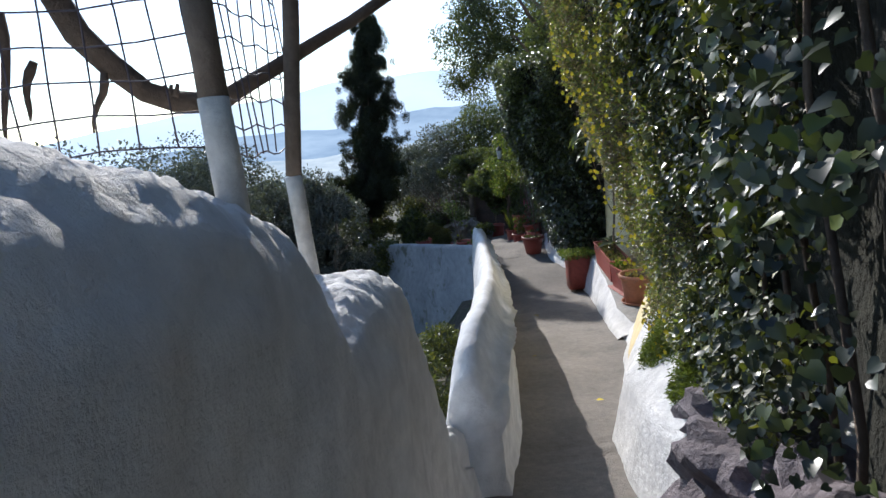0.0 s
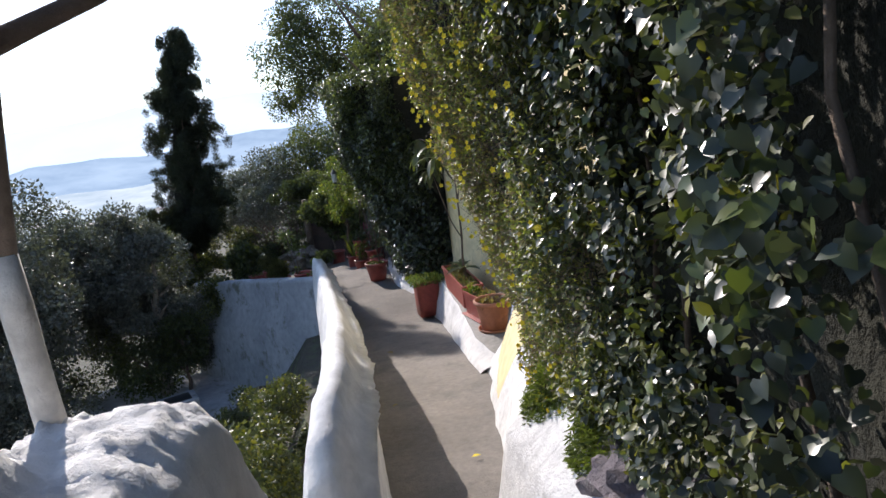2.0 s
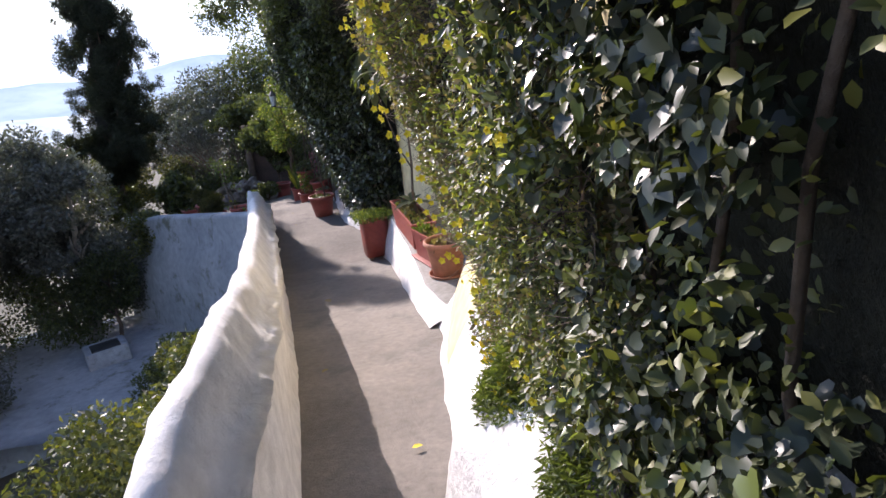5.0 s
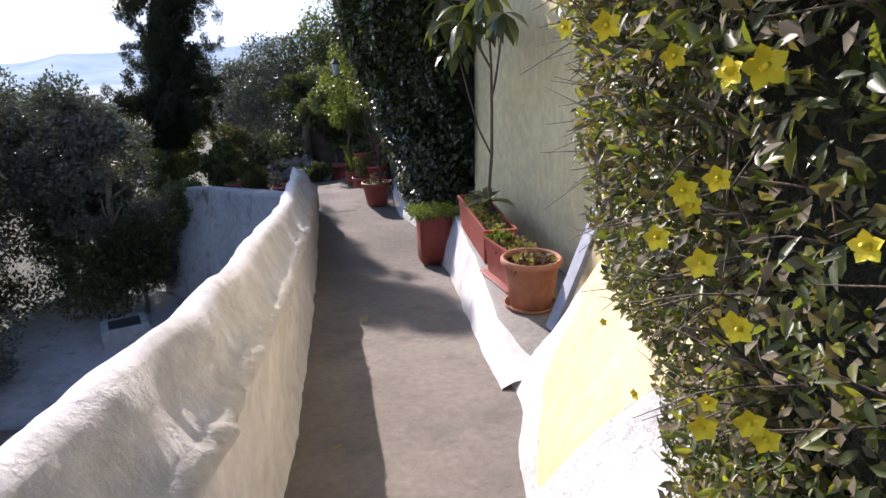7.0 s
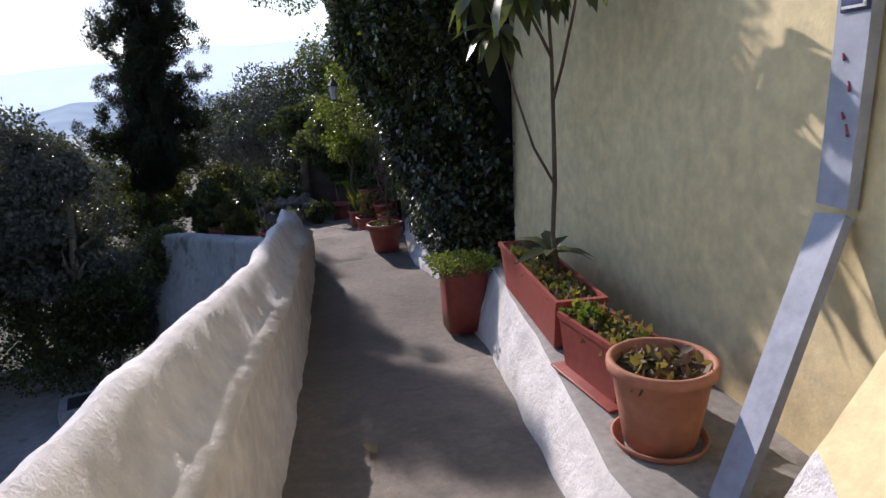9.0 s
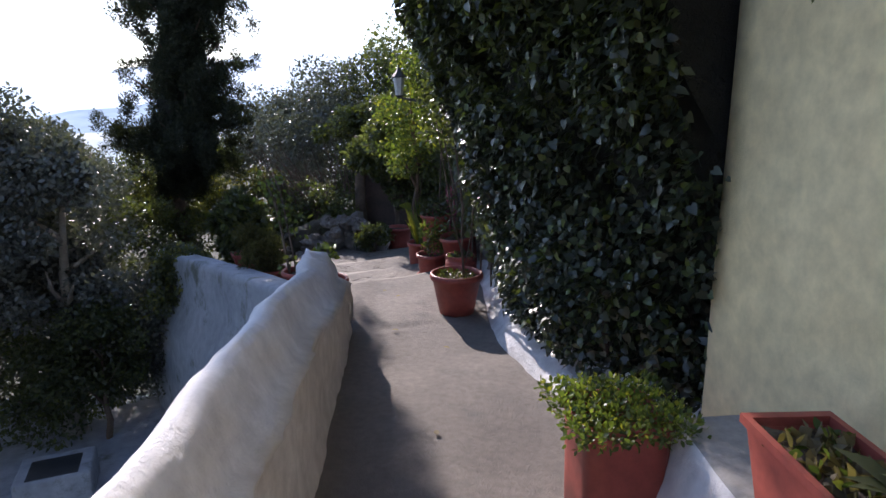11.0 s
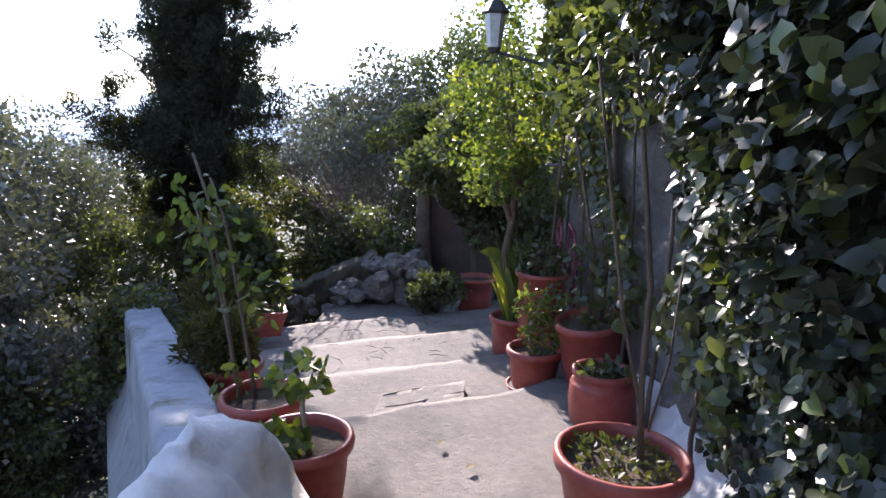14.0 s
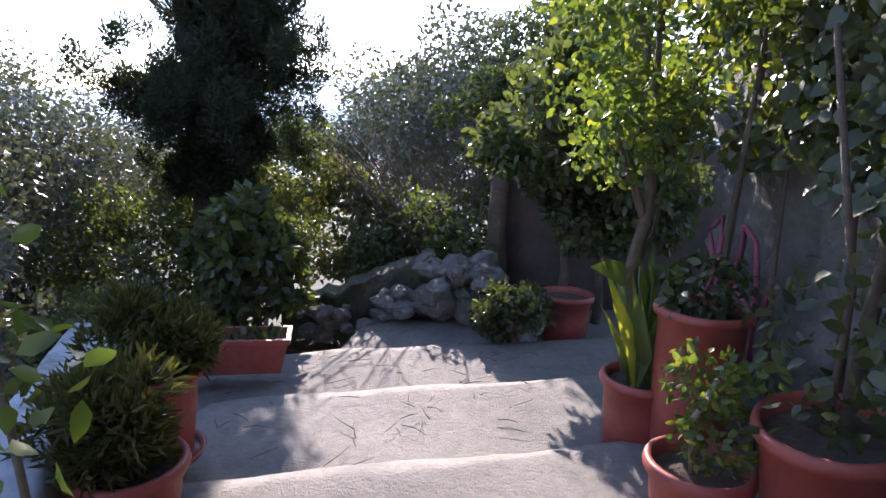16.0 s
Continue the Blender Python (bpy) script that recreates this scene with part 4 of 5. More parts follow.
# young broad-leaved tree rooted in the long planter
young = thing("young_tree", "slender young tree with drooping leathery leaves in the planter", "tree")
st = [(2.30, 8.60, -0.72), (2.285, 8.66, -0.45), (2.33, 8.74, -0.14), (2.34, 8.78, 0.2), (2.34, 8.80, 0.55), (2.32, 8.82, 1.0)]
part("stem", mesh("stem", *tube(st, [0.017, 0.015, 0.014, 0.012, 0.011, 0.009], 8, 0.2), BARK), young)
fk = [[(2.32, 8.73, -0.15), (2.24, 8.85, 0.05), (2.17, 9.0, 0.4), (2.10, 9.1, 0.75)], [(2.34, 8.79, 0.3), (2.33, 8.6, 0.5), (2.30, 8.35, 0.75), (2.28, 8.2, 0.95)], [(2.34, 8.80, 0.55), (2.2, 8.7, 0.75), (2.05, 8.6, 0.92)],
      [(2.32, 8.82, 0.9), (2.2, 9.1, 1.1), (2.05, 9.4, 1.15)]]
for b in fk:
    part("limb", mesh("limb", *tube(b, [0.010, 0.009, 0.007, 0.004][:len(b)], 6, 0.2), BARK), young)
tips = [b[-1] for b in fk] + [st[-1], (2.25, 8.6, 0.95), (2.32, 8.82, 1.15), (2.1, 8.9, 1.05), (2.2, 8.4, 1.1), (2.0, 9.2, 0.95)]
c, a = [], []
for t in tips:
    for k in range(11):
        w = k * 2 * math.pi / 11 + random.random()
        c.append(t)
        a.append((math.cos(w), math.sin(w), random.uniform(-1.9, -0.1)))
for k in range(9):
    c.append((2.28, 8.66, -0.55))
    a.append((math.cos(k * 0.7), math.sin(k * 0.7), random.uniform(-0.2, 0.5)))
part("leaves", leaves("leaves", STRAP, c, a, np.tile([0, 0, 1.0], (len(c), 1)) + 0.3 * rand_dirs(len(c)), RNG.uniform(0.19, 0.31, len(c)), L_DARK), young, "long drooping dark green leaves")
c2 = [(2.26, 8.95, -0.62)] * 14
part("low_leaves", leaves("low_leaves", STRAP, c2, [(math.cos(k), math.sin(k), 0.5) for k in range(14)], np.tile([0, 0, 1.0], (14, 1)), RNG.uniform(0.1, 0.2, 14), L_DARK), young)

# tall square pot with bright succulents
tall = thing("tall_square_pot", "tall red-brown square planter overflowing with green succulents", "planter", "potted plants", (2.0, 10.06, -1.56), 3)
for sx in (-0.11, 0.11):
    for sy in (-0.11, 0.11):
        part("foot", mesh("foot", *box(sx, sy, 0.03, 0.06, 0.06, 0.07, 0.006), CONCRETE), tall, "grey cement block foot")
hh = 0.57
prof = []
for s, z in ((0.168, 0.06), (0.172, 0.3), (0.178, hh - 0.03), (0.185, hh - 0.02), (0.185, hh + 0.03), (0.168, hh + 0.03), (0.165, hh - 0.02)):
    for k in range(32):
        w = 2 * math.pi * (k + 0.5) / 32
        q = s / max(abs(math.cos(w)), abs(math.sin(w))) ** 0.85
        prof.append((q * math.cos(w), q * math.sin(w), z))
tf = [(n * 32 + k, n * 32 + (k + 1) % 32, (n + 1) * 32 + (k + 1) % 32, (n + 1) * 32 + k) for n in range(6) for k in range(32)] + [tuple(range(32))[::-1], tuple(range(192, 224))]
part("body", mesh("body", prof, tf, PLASTIC), tall)
sb = [(x * 0.07, y * 0.07, hh + 0.035, 0.06, 0.06, 0.035) for x in (-3, -2, -1, 0, 1, 2, 3) for y in (-3, -2, -1, 0, 1, 2, 3)]
part("succulent_growth", crown("succulent_growth", sb, 2600, 0.028, OVAL, L_BRIGHT, -0.3, 0.9, 0.5), tall, "mound of small bright green leaves")


# ---- pots round the steps ----
def stalk(p, pts, r, mat=PALE_BARK):
    part("stem", mesh("stem", *tube(pts, [r * (1 - 0.12 * k) for k in range(len(pts))], 7, 0.25), mat), p)


p1 = round_pot("flower_pot", (1.57, 13.03, -1.545), 0.225, 0.37, 0.155, 0.06, PLASTIC, "red-brown pot with rolled rim and a thin bare-stemmed shrub")
stalk(p1, [(0.07, 0.02, 0.32), (0.05, 0.02, 0.6), (0.06, 0.05, 0.95), (0.0, 0.1, 1.5), (-0.1, 0.1, 2.0)], 0.013, BARK)
stalk(p1, [(0.06, 0.02, 0.5), (-0.03, 0.02, 0.85), (-0.10, 0.05, 1.3), (-0.16, 0.08, 1.7)], 0.008, BARK)
stalk(p1, [(0.08, 0.0, 0.45), (0.13, 0.0, 0.7), (0.16, 0.04, 1.05)], 0.005, BARK)
tagged(part("ground_cover", tufts("ground_cover", 260, -0.16, 0.16, -0.15, 0.15, 0.33, 0.028, L_BUSH, OVAL, 0.7, 0.9, 0.03), p1), kind="stuff")
part("leaves", crown("leaves", [(-0.05, 0.1, 1.9, 0.25, 0.25, 0.25), (-0.16, 0.1, 1.6, 0.18, 0.18, 0.15)], 380, 0.05, OVAL, L_DARK, 0.3, 0.6), p1)

p2 = round_pot("ribbed_pot", (1.69, 14.0, -1.66), 0.145, 0.41, 0.115, 0.04, PLASTIC, "ribbed red-brown jar-shaped pot with drooping leaves", ribbed=True)
part("leaves", tufts("leaves", 130, -0.12, 0.12, -0.12, 0.12, 0.38, 0.05, L_DARK, OVAL, 0.4, 1.0, 0.03), p2)
p3 = round_pot("flower_pot", (1.77, 14.55, -1.66), 0.20, 0.52, 0.165, 0.05, PLASTIC, "deep red-brown pot tilted towards the steps with a woody shrub", turn=(4, -8))
stalk(p3, [(0.05, 0.05, 0.45), (0.12, 0.1, 0.8), (0.2, 0.1, 1.3), (0.25, 0.15, 2.0)], 0.024, BARK)
stalk(p3, [(0.0, 0.05, 0.45), (0.05, 0.05, 0.9), (0.0, 0.1, 1.6)], 0.011, BARK)
part("leaves", crown("leaves", [(0, 0, 0.75, 0.22, 0.2, 0.25), (0.1, -0.1, 0.6, 0.15, 0.15, 0.1)], 190, 0.055, OVAL, L_DARK), p3)
p4 = round_pot("flower_pot", (1.40, 14.66, -1.66), 0.165, 0.27, 0.125, 0.05, PLASTIC, "squat red-brown pot of small-leaved green plants on a saucer", saucer=True)
stalk(p4, [(-0.02, 0, 0.22), (-0.04, 0, 0.4), (0.02, 0, 0.55)], 0.012)
part("leaves", crown("leaves", [(0.05, 0, 0.36, 0.13, 0.13, 0.10), (-0.02, 0, 0.55, 0.11, 0.1, 0.09), (0.1, 0.05, 0.5, 0.08, 0.08, 0.08)], 620, 0.036, OVAL, L_BRIGHT, -0.1, 0.7), p4)
p5 = round_pot("flower_pot", (1.30, 15.36, -1.77), 0.17, 0.37, 0.14, 0.045, PLASTIC, "red-brown pot with upright strap-leaved lily")
cl = [(RNG.uniform(-0.07, 0.07), RNG.uniform(-0.07, 0.07), 0.34) for k in range(20)]
part("leaves", leaves("leaves", BLADE, cl, [(random.uniform(-0.45, 0.35), random.uniform(-0.4, 0.3), 1.0) for k in range(20)], [(random.uniform(-1, 1), -1, 0.4) for k in range(20)], RNG.uniform(0.3, 0.62, 20), L_BRIGHT), p5)
for k in range(5):
    stalk(p5, [(0.03 * (k - 2), 0.02 * k - 0.04, 0.33), (0.04 * (k - 2), 0.0, 0.6), (0.06 * (k - 2), 0.0, 0.8 + 0.05 * (k % 2))], 0.008, L_BRIGHT)
for at, way, face, size in (((-0.12, -0.03, 0.8), (-0.8, -0.3, 0.35), (0.3, -0.6, 1), 0.16), ((0.06, 0, 0.78), (0.5, 0.2, 0.7), (0, -1, 0.5), 0.14)):
    part("big_leaf", leaves("big_leaf", IVY, [at], [way], [face], [size], L_BRIGHT), p5)
p6 = round_pot("flower_pot", (1.48, 15.22, -1.77), 0.18, 0.74, 0.14, 0.04, PLASTIC, "tall narrow red-brown pot among shrubs")
part("leaves", crown("leaves", [(0, 0, 0.82, 0.17, 0.17, 0.12)], 320, 0.05, OVAL, L_DARK), p6)
stalk(p6, [(0.05, 0, 0.7), (0.06, 0.02, 1.1), (0.1, 0.05, 1.8)], 0.012, BARK)

# pots behind the parapet's end
q1 = round_pot("flower_pot", (0.42, 13.08, -1.54), 0.185, 0.33, 0.14, 0.05, PLASTIC, "red-brown pot with a fresh green geranium beside the parapet")
stalk(q1, [(0.02, 0.02, 0.28), (0.0, 0.02, 0.42), (0.0, 0.02, 0.5)], 0.012)
part("leaves", crown("leaves", [(0, 0, 0.56, 0.10, 0.09, 0.07), (-0.08, -0.06, 0.33, 0.11, 0.08, 0.06)], 130, 0.05, IVY, L_BRIGHT, 0.0, 0.8), q1)
q2 = round_pot("flower_pot", (0.13, 13.46, -1.56), 0.175, 0.33, 0.14, 0.05, PLASTIC, "red-brown pot with a tall leggy leafy plant")
for k, (x, y) in enumerate(((-0.1, 0.0), (-0.05, 0.05), (-0.12, 0.05))):
    stalk(q2, [(x, y, 0.28), (x - 0.04, y, 0.6), (x - 0.10, y, 0.95 + 0.1 * k), (x - 0.16, y, 1.15 + 0.1 * k)], 0.009, WOOD_DARK)
part("leaves", crown("leaves", [(-0.16, 0, 0.95, 0.13, 0.12, 0.18), (-0.26, 0, 1.15, 0.14, 0.12, 0.16), (-0.02, 0, 0.75, 0.12, 0.1, 0.12), (-0.1, 0, 0.4, 0.1, 0.1, 0.08)], 150, 0.055, OVAL, L_BRIGHT, 0.5, 0.6, 0.8), q2)
q3 = round_pot("flower_pot", (-0.56, 14.62, -1.66), 0.18, 0.36, 0.14, 0.045, PLASTIC, "red-brown pot of dense dry-tipped feathery shrub", saucer=True)
part("foliage", crown("foliage", spray_blobs(0, 0, 0.47, 0.18, 0.18, 0.15, 20, 0.075), 5200, 0.05, TUFT, L_WIRY, -0.5, 0.9), q3)
q4 = round_pot("flower_pot", (-0.33, 14.2, -1.66), 0.17, 0.26, 0.13, 0.045, PLASTIC, "red-brown pot of wiry brown-green shrub by the white wall")
part("foliage", crown("foliage", spray_blobs(-0.05, 0, 0.36, 0.2, 0.18, 0.15, 18, 0.08), 4200, 0.05, TUFT, L_WIRY, -0.4, 0.9), q4)
tr = planter("long_planter", (-0.83, 15.66, -1.755), 22, 0.62, 0.24, 0.20, PLASTIC, "red-brown trough planter at the edge of the steps")
tagged(part("weed_growth", tufts("weed_growth", 130, -0.28, 0.28, -0.08, 0.08, 0.17, 0.05, L_BUSH, OVAL, 0.7, 0.9, 0.03), tr), kind="stuff")

# ---- trees and shrubs ----
def tree(name, label, base, top, r0, blobs, n, size, kind, mat, bark=BARK, nl=9, spread=1.0, rise=0.8, droop=0.3, category="tree", group=""):
    t = thing(name, label, category, group)
    part("trunk", mesh("trunk", *limbs(base, top, r0, nl, spread, rise), bark), t)
    part("crown", crown("crown", blobs, n, size, kind, mat, droop), t)
    return t


CROWN = [(-1.1, -2.70, 0.30), (-0.8, -2.62, 0.72), (-0.4, -2.62, 1.08), (0.2, -2.58, 1.18), (0.9, -2.48, 1.06), (1.5, -2.46, 0.95), (2.2, -2.42, 0.86), (3.0, -2.36, 0.78), (3.8, -2.26, 0.58), (4.2, -2.18, 0.36), (4.5, -2.12, 0.12)]


def cypress(y, z0, z1):
    """A ragged tree whose crown leans a little; its axis and reach stand in CROWN by height."""
    t = thing("cypress", "tall dark ragged cypress with a bare lower trunk", "tree")
    pts = [(-2.80 + 0.03 * math.sin(k * 1.7) + (0 if k < 5 else 0.10 * (k - 4)), y, z0 + (z1 - 0.5 - z0) * k / 9) for k in range(10)]
    part("trunk", mesh("trunk", *tube(pts, [0.14 - 0.012 * k for k in range(10)], 10, 0.3), BARK), t)

    def reach(z, w):
        ax, r = curve_at(CROWN, z)
        n = 0.42 * noise.noise(Vector((math.cos(w) * 1.2, math.sin(w) * 1.2, z * 1.3))) + 0.30 * noise.noise(Vector((math.cos(w) * 3, math.sin(w) * 3, z * 3.4 + 5)))
        return ax, r * (1.0 + n)

    # Added dark core: paints the crown's inner shade and closes its holes.
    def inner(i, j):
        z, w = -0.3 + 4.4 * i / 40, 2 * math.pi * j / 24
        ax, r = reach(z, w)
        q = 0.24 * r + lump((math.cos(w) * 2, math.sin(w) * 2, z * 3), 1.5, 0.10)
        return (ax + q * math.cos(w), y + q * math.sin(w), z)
    part("shade_core", mesh("shade_core", *grid(41, 25, inner), DARK), t)
    blobs = []
    for k in range(1000):
        z = float(RNG.choice([-0.95, 0.0], p=[0.18, 0.82])) + 5.4 * RNG.random() ** 1.1 - 0.9
        z = min(4.35, max(-1.05, z))
        w, q = RNG.uniform(0, 2 * math.pi), RNG.uniform(0.1, 1.0) ** 0.7
        ax, r = reach(z, w)
        if q > 0.45 and noise.noise(Vector((math.cos(w) * 2.2 * q, math.sin(w) * 2.2 * q, z * 2.2 + 3))) < -0.06:
            continue
        sz = RNG.uniform(0.06, 0.15)
        blobs.append((ax + r * q * math.cos(w), y + r * q * math.sin(w), z, sz, sz, sz * 1.5))
    for z, w, ln in ((-0.35, 3.1, 1.35), (-0.15, 3.4, 1.15), (0.25, 0.1, 1.15), (0.0, -0.3, 1.1), (0.95, 0.2, 1.1), (1.0, 2.9, 1.0), (2.9, 3.3, 0.75)):
        ax = curve_at(CROWN, z)[0]
        for q in range(9):
            d = ln * (0.35 + 0.65 * q / 8)
            sz = 0.13 * (1 - 0.06 * q)
            blobs.append((ax + d * math.cos(w), y + d * math.sin(w), z + 0.03 * math.sin(q * 2.0), sz, sz, sz * 0.9))
    part("crown", crown("crown", blobs, 200000, 0.060, TUFT, L_CYPRESS, -0.5, 0.6, 0.9), t)
    for k in range(34):
        z = -1.2 + 4.6 * k / 34
        w = k * 2.4
        ax, r = reach(z, w)
        q = r * 0.6
        part("limb", mesh("limb", *tube([(ax, y, z), (ax + 0.5 * q * math.cos(w), y + 0.5 * q * math.sin(w), z + 0.12), (ax + q * math.cos(w), y + q * math.sin(w), z + 0.4)], [0.03, 0.02, 0.008], 5), BARK), t)


cypress(18.5, -3.4, 4.4)


def olive(x, y, z0, cz, rx, rz, n, label="grey-green olive tree below the terrace"):
    blobs = spray_blobs(x, y, cz, rx, rx, rz, 46, 0.30 * rx)
    tree("olive_tree", label, (x, y, z0), (x + 0.2, y, cz + 0.2 * rz), 0.13, blobs, n, 0.075, DIAMOND, L_OLIVE, PALE_BARK, 10, rx * 0.6, rz * 0.35, 0.1, "tree", "olive trees")


for x, y, z0, cz, rx, rz, n in ((-4.9, 12.7, -4.2, -0.9, 1.3, 2.1, 30000), (-3.3, 15.5, -4.0, -1.2, 1.0, 1.7, 24000), (-6.4, 14.4, -4.4, -0.6, 1.6, 2.1, 24000), (-4.7, 16.6, -4.2, -1.2, 1.3, 1.8, 26000),
                               (-5.4, 19.2, -4.6, -1.3, 1.5, 1.5, 22000), (-8.4, 20.0, -5.0, -1.1, 2.0, 1.9, 20000), (-7.6, 16.8, -4.8, -1.0, 1.8, 1.9, 18000), (-6.2, 10.4, -4.4, -0.7, 1.5, 2.1, 20000)):
    olive(x, y, z0, cz, rx, rz, n)


def shrub(name, label, x, y, z0, cz, rx, ry, rz, n, size, mat, kind=OVAL, group="shrubs", clumps=26, small=0.3):
    blobs = spray_blobs(x, y, cz, rx, ry, rz, clumps, small * min(rx, rz))
    return tree(name, label, (x, y, z0), (x, y, cz), 0.05, blobs, n, size, kind, mat, BARK, 8, 0.6 * rx, 0.6 * rz, 0.2, "shrub", group)


shrub("shrub", "dense dark shrub beyond the steps", -3.2, 18.2, -3.0, -1.9, 1.1, 0.8, 0.75, 9000, 0.06, L_DARK)
shrub("shrub", "sunlit yellow-green shrub beyond the steps", -2.9, 19.2, -3.0, -1.3, 0.9, 0.8, 0.7, 9000, 0.06, L_BUSH)
shrub("shrub", "yellow-green leafy shrub beyond the trough", -1.3, 19.0, -3.2, -1.6, 0.9, 0.7, 0.7, 9000, 0.06, L_BUSH)
shrub("shrub", "narrow-leaved dark oleander behind the trough", -1.25, 16.7, -2.6, -1.45, 0.42, 0.4, 0.55, 4600, 0.10, L_DARK, DIAMOND)
shrub("shrub", "dark shrub filling the slope below the steps", -0.4, 18.6, -3.0, -1.7, 0.8, 0.7, 0.7, 9000, 0.06, L_DARK)
shrub("shrub", "dark green shrub at the white wall", -1.9, 15.9, -3.0, -2.0, 0.5, 0.5, 0.5, 4500, 0.06, L_BUSH)
shrub("wild_shrub", "dry yellowish weeds growing outside the parapet", -0.35, 7.6, -3.2, -1.9, 0.55, 1.6, 0.75, 14000, 0.05, L_BUSH, DIAMOND)
shrub("wild_shrub", "dry yellowish weeds growing outside the parapet", -0.5, 5.6, -2.8, -1.5, 0.6, 1.1, 0.7, 12000, 0.05, L_BUSH, DIAMOND)
shrub("thicket", "dark thicket beside the grey-streaked white wall", -2.8, 15.3, -4.1, -2.6, 0.6, 0.5, 0.9, 11000, 0.06, L_DARK, DIAMOND, "thickets", 26, 0.36)
shrub("wild_shrub", "dark thicket at the foot of the terrace", -1.35, 11.6, -4.0, -3.3, 0.55, 0.8, 0.5, 7000, 0.05, L_DARK, DIAMOND)
for x, y, cz, rx, rz, m in ((-5.2, 12.4, -3.2, 1.2, 0.9, L_OLIVE), (-3.7, 15.6, -3.0, 1.1, 1.0, L_DARK), (-6.6, 11.5, -3.0, 1.3, 1.0, L_OLIVE), (-5.0, 10.6, -3.5, 1.0, 0.7, L_DARK), (-2.6, 16.4, -2.6, 0.9, 1.0, L_OLIVE), (-5.6, 15.4, -3.0, 1.2, 1.1, L_DARK), (-4.6, 17.8, -2.8, 1.2, 1.0, L_OLIVE), (-7.5, 13.5, -3.2, 1.4, 1.1, L_OLIVE)):
    shrub("thicket", "dense grey-green thicket below the olive trees", x, y, -4.3, cz, rx, rx, rz, 11000, 0.07, m, DIAMOND, "thickets", 26, 0.36)
shrub("shrub", "large glossy shrub over the shaded wall", 0.4, 20.0, -2.5, -0.55, 1.5, 1.0, 0.9, 22000, 0.075, L_DARK)
shrub("shrub", "rounded dark shrub below the house corner", 0.62, 16.9, -2.2, -1.65, 0.26, 0.24, 0.24, 1800, 0.05, L_DARK)
shrub("shrub", "dark leafy shrub in front of the shed", 1.25, 17.75, -2.1, -0.85, 0.75, 0.3, 0.55, 6000, 0.07, L_DARK)
shrub("citrus_tree", "bright green citrus tree by the lantern", 1.25, 15.5, -1.8, 0.05, 0.40, 0.5, 0.75, 4200, 0.046, L_BRIGHT, OVAL, "", 30, 0.32)
shrub("shrub", "glossy dark tree beside the citrus", 0.95, 17.6, -2.0, -0.25, 0.75, 0.7, 0.75, 12000, 0.075, L_DARK, OVAL)
shrub("shrub", "dense leafy growth above the graffiti wall", 2.1, 14.9, -1.6, 0.85, 0.75, 0.8, 0.8, 9000, 0.085, L_DARK, OVAL)

for x, y, cz, rx, rz, mat, n in ((-0.9, 22.5, -0.3, 1.5, 1.4, L_OLIVE, 20000), (0.9, 23.0, 0.3, 1.6, 1.6, L_DARK, 22000), (-4.2, 22.5, -1.4, 1.4, 1.0, L_DARK, 12000), (-2.6, 24.5, -1.0, 1.5, 1.1, L_OLIVE, 14000), (3.2, 20.0, 0.6, 1.6, 1.8, L_DARK, 18000), (-7.0, 25.0, -1.8, 2.0, 1.2, L_OLIVE, 12000)):
    shrub("far_tree", "dark bushy tree on the slope beyond the steps", x, y, -4.5, cz, rx, rx, rz, n, 0.09, mat, DIAMOND, "trees beyond the steps", 34, 0.34)

bare = thing("bare_tree", "bare twiggy tree leaning over the slope", "tree")
random.seed(4)
for k in range(46):
    s = Vector((-0.1, 18.6, -2.4))
    d = Vector((random.uniform(-1.7, 0.3), random.uniform(-0.3, 0.7), random.uniform(0.9, 2.2)))
    m = s + d * 0.5 + Vector((random.uniform(-0.2, 0.2), 0, random.uniform(0, 0.3)))
    bch = [tube([s, s.lerp(m, 0.5), m, m.lerp(s + d, 0.5) + Vector((0, 0, 0.04)), s + d], [0.022, 0.016, 0.011, 0.007, 0.002], 5, 0.2)]
    for q in range(5):
        e = m.lerp(s + d, random.random())
        bch.append(tube([e, e + Vector((random.uniform(-0.35, 0.25), random.uniform(-0.2, 0.2), random.uniform(0.0, 0.35)))], [0.005, 0.0015], 4))
    part("limb", mesh("limb", *join(bch), BARK), bare)

# big dark tree and ivy over the right bank
big_tree = thing("ivy_tree", "huge dark tree smothered in ivy over the path", "tree")
part("trunk", mesh("trunk", *limbs((2.5, 12.0, -1.2), (2.2, 12.6, 3.0), 0.16, 12, 1.2, 1.5), BARK), big_tree)
part("stem", mesh("stem", *tube([(2.32, 11.2, -1.2), (2.3, 11.3, -0.5), (2.2, 11.35, 0.3), (2.2, 11.5, 1.5)], [0.03, 0.028, 0.024, 0.02], 8, 0.3), BARK), big_tree)
TREE_FACE = [(-1.4, 1.86), (-0.9, 1.80), (-0.3, 1.60), (0.6, 1.28), (1.4, 1.0), (2.4, 0.88), (3.6, 1.1), (4.6, 1.6)]


def tree_face(y, z):
    base = np.interp(z, [k for k, _ in TREE_FACE], [v for _, v in TREE_FACE])
    return base + np.interp(y, [10.5, 11.4, 12.3, 13.4, 14.2], [0.75, 0.25, 0.05, 0.15, 0.6])


# Dark sheet behind the leaf face, standing in for shade inside the tree.
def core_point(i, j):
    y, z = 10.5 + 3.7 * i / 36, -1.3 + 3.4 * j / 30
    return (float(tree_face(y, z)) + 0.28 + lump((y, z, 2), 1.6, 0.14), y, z)


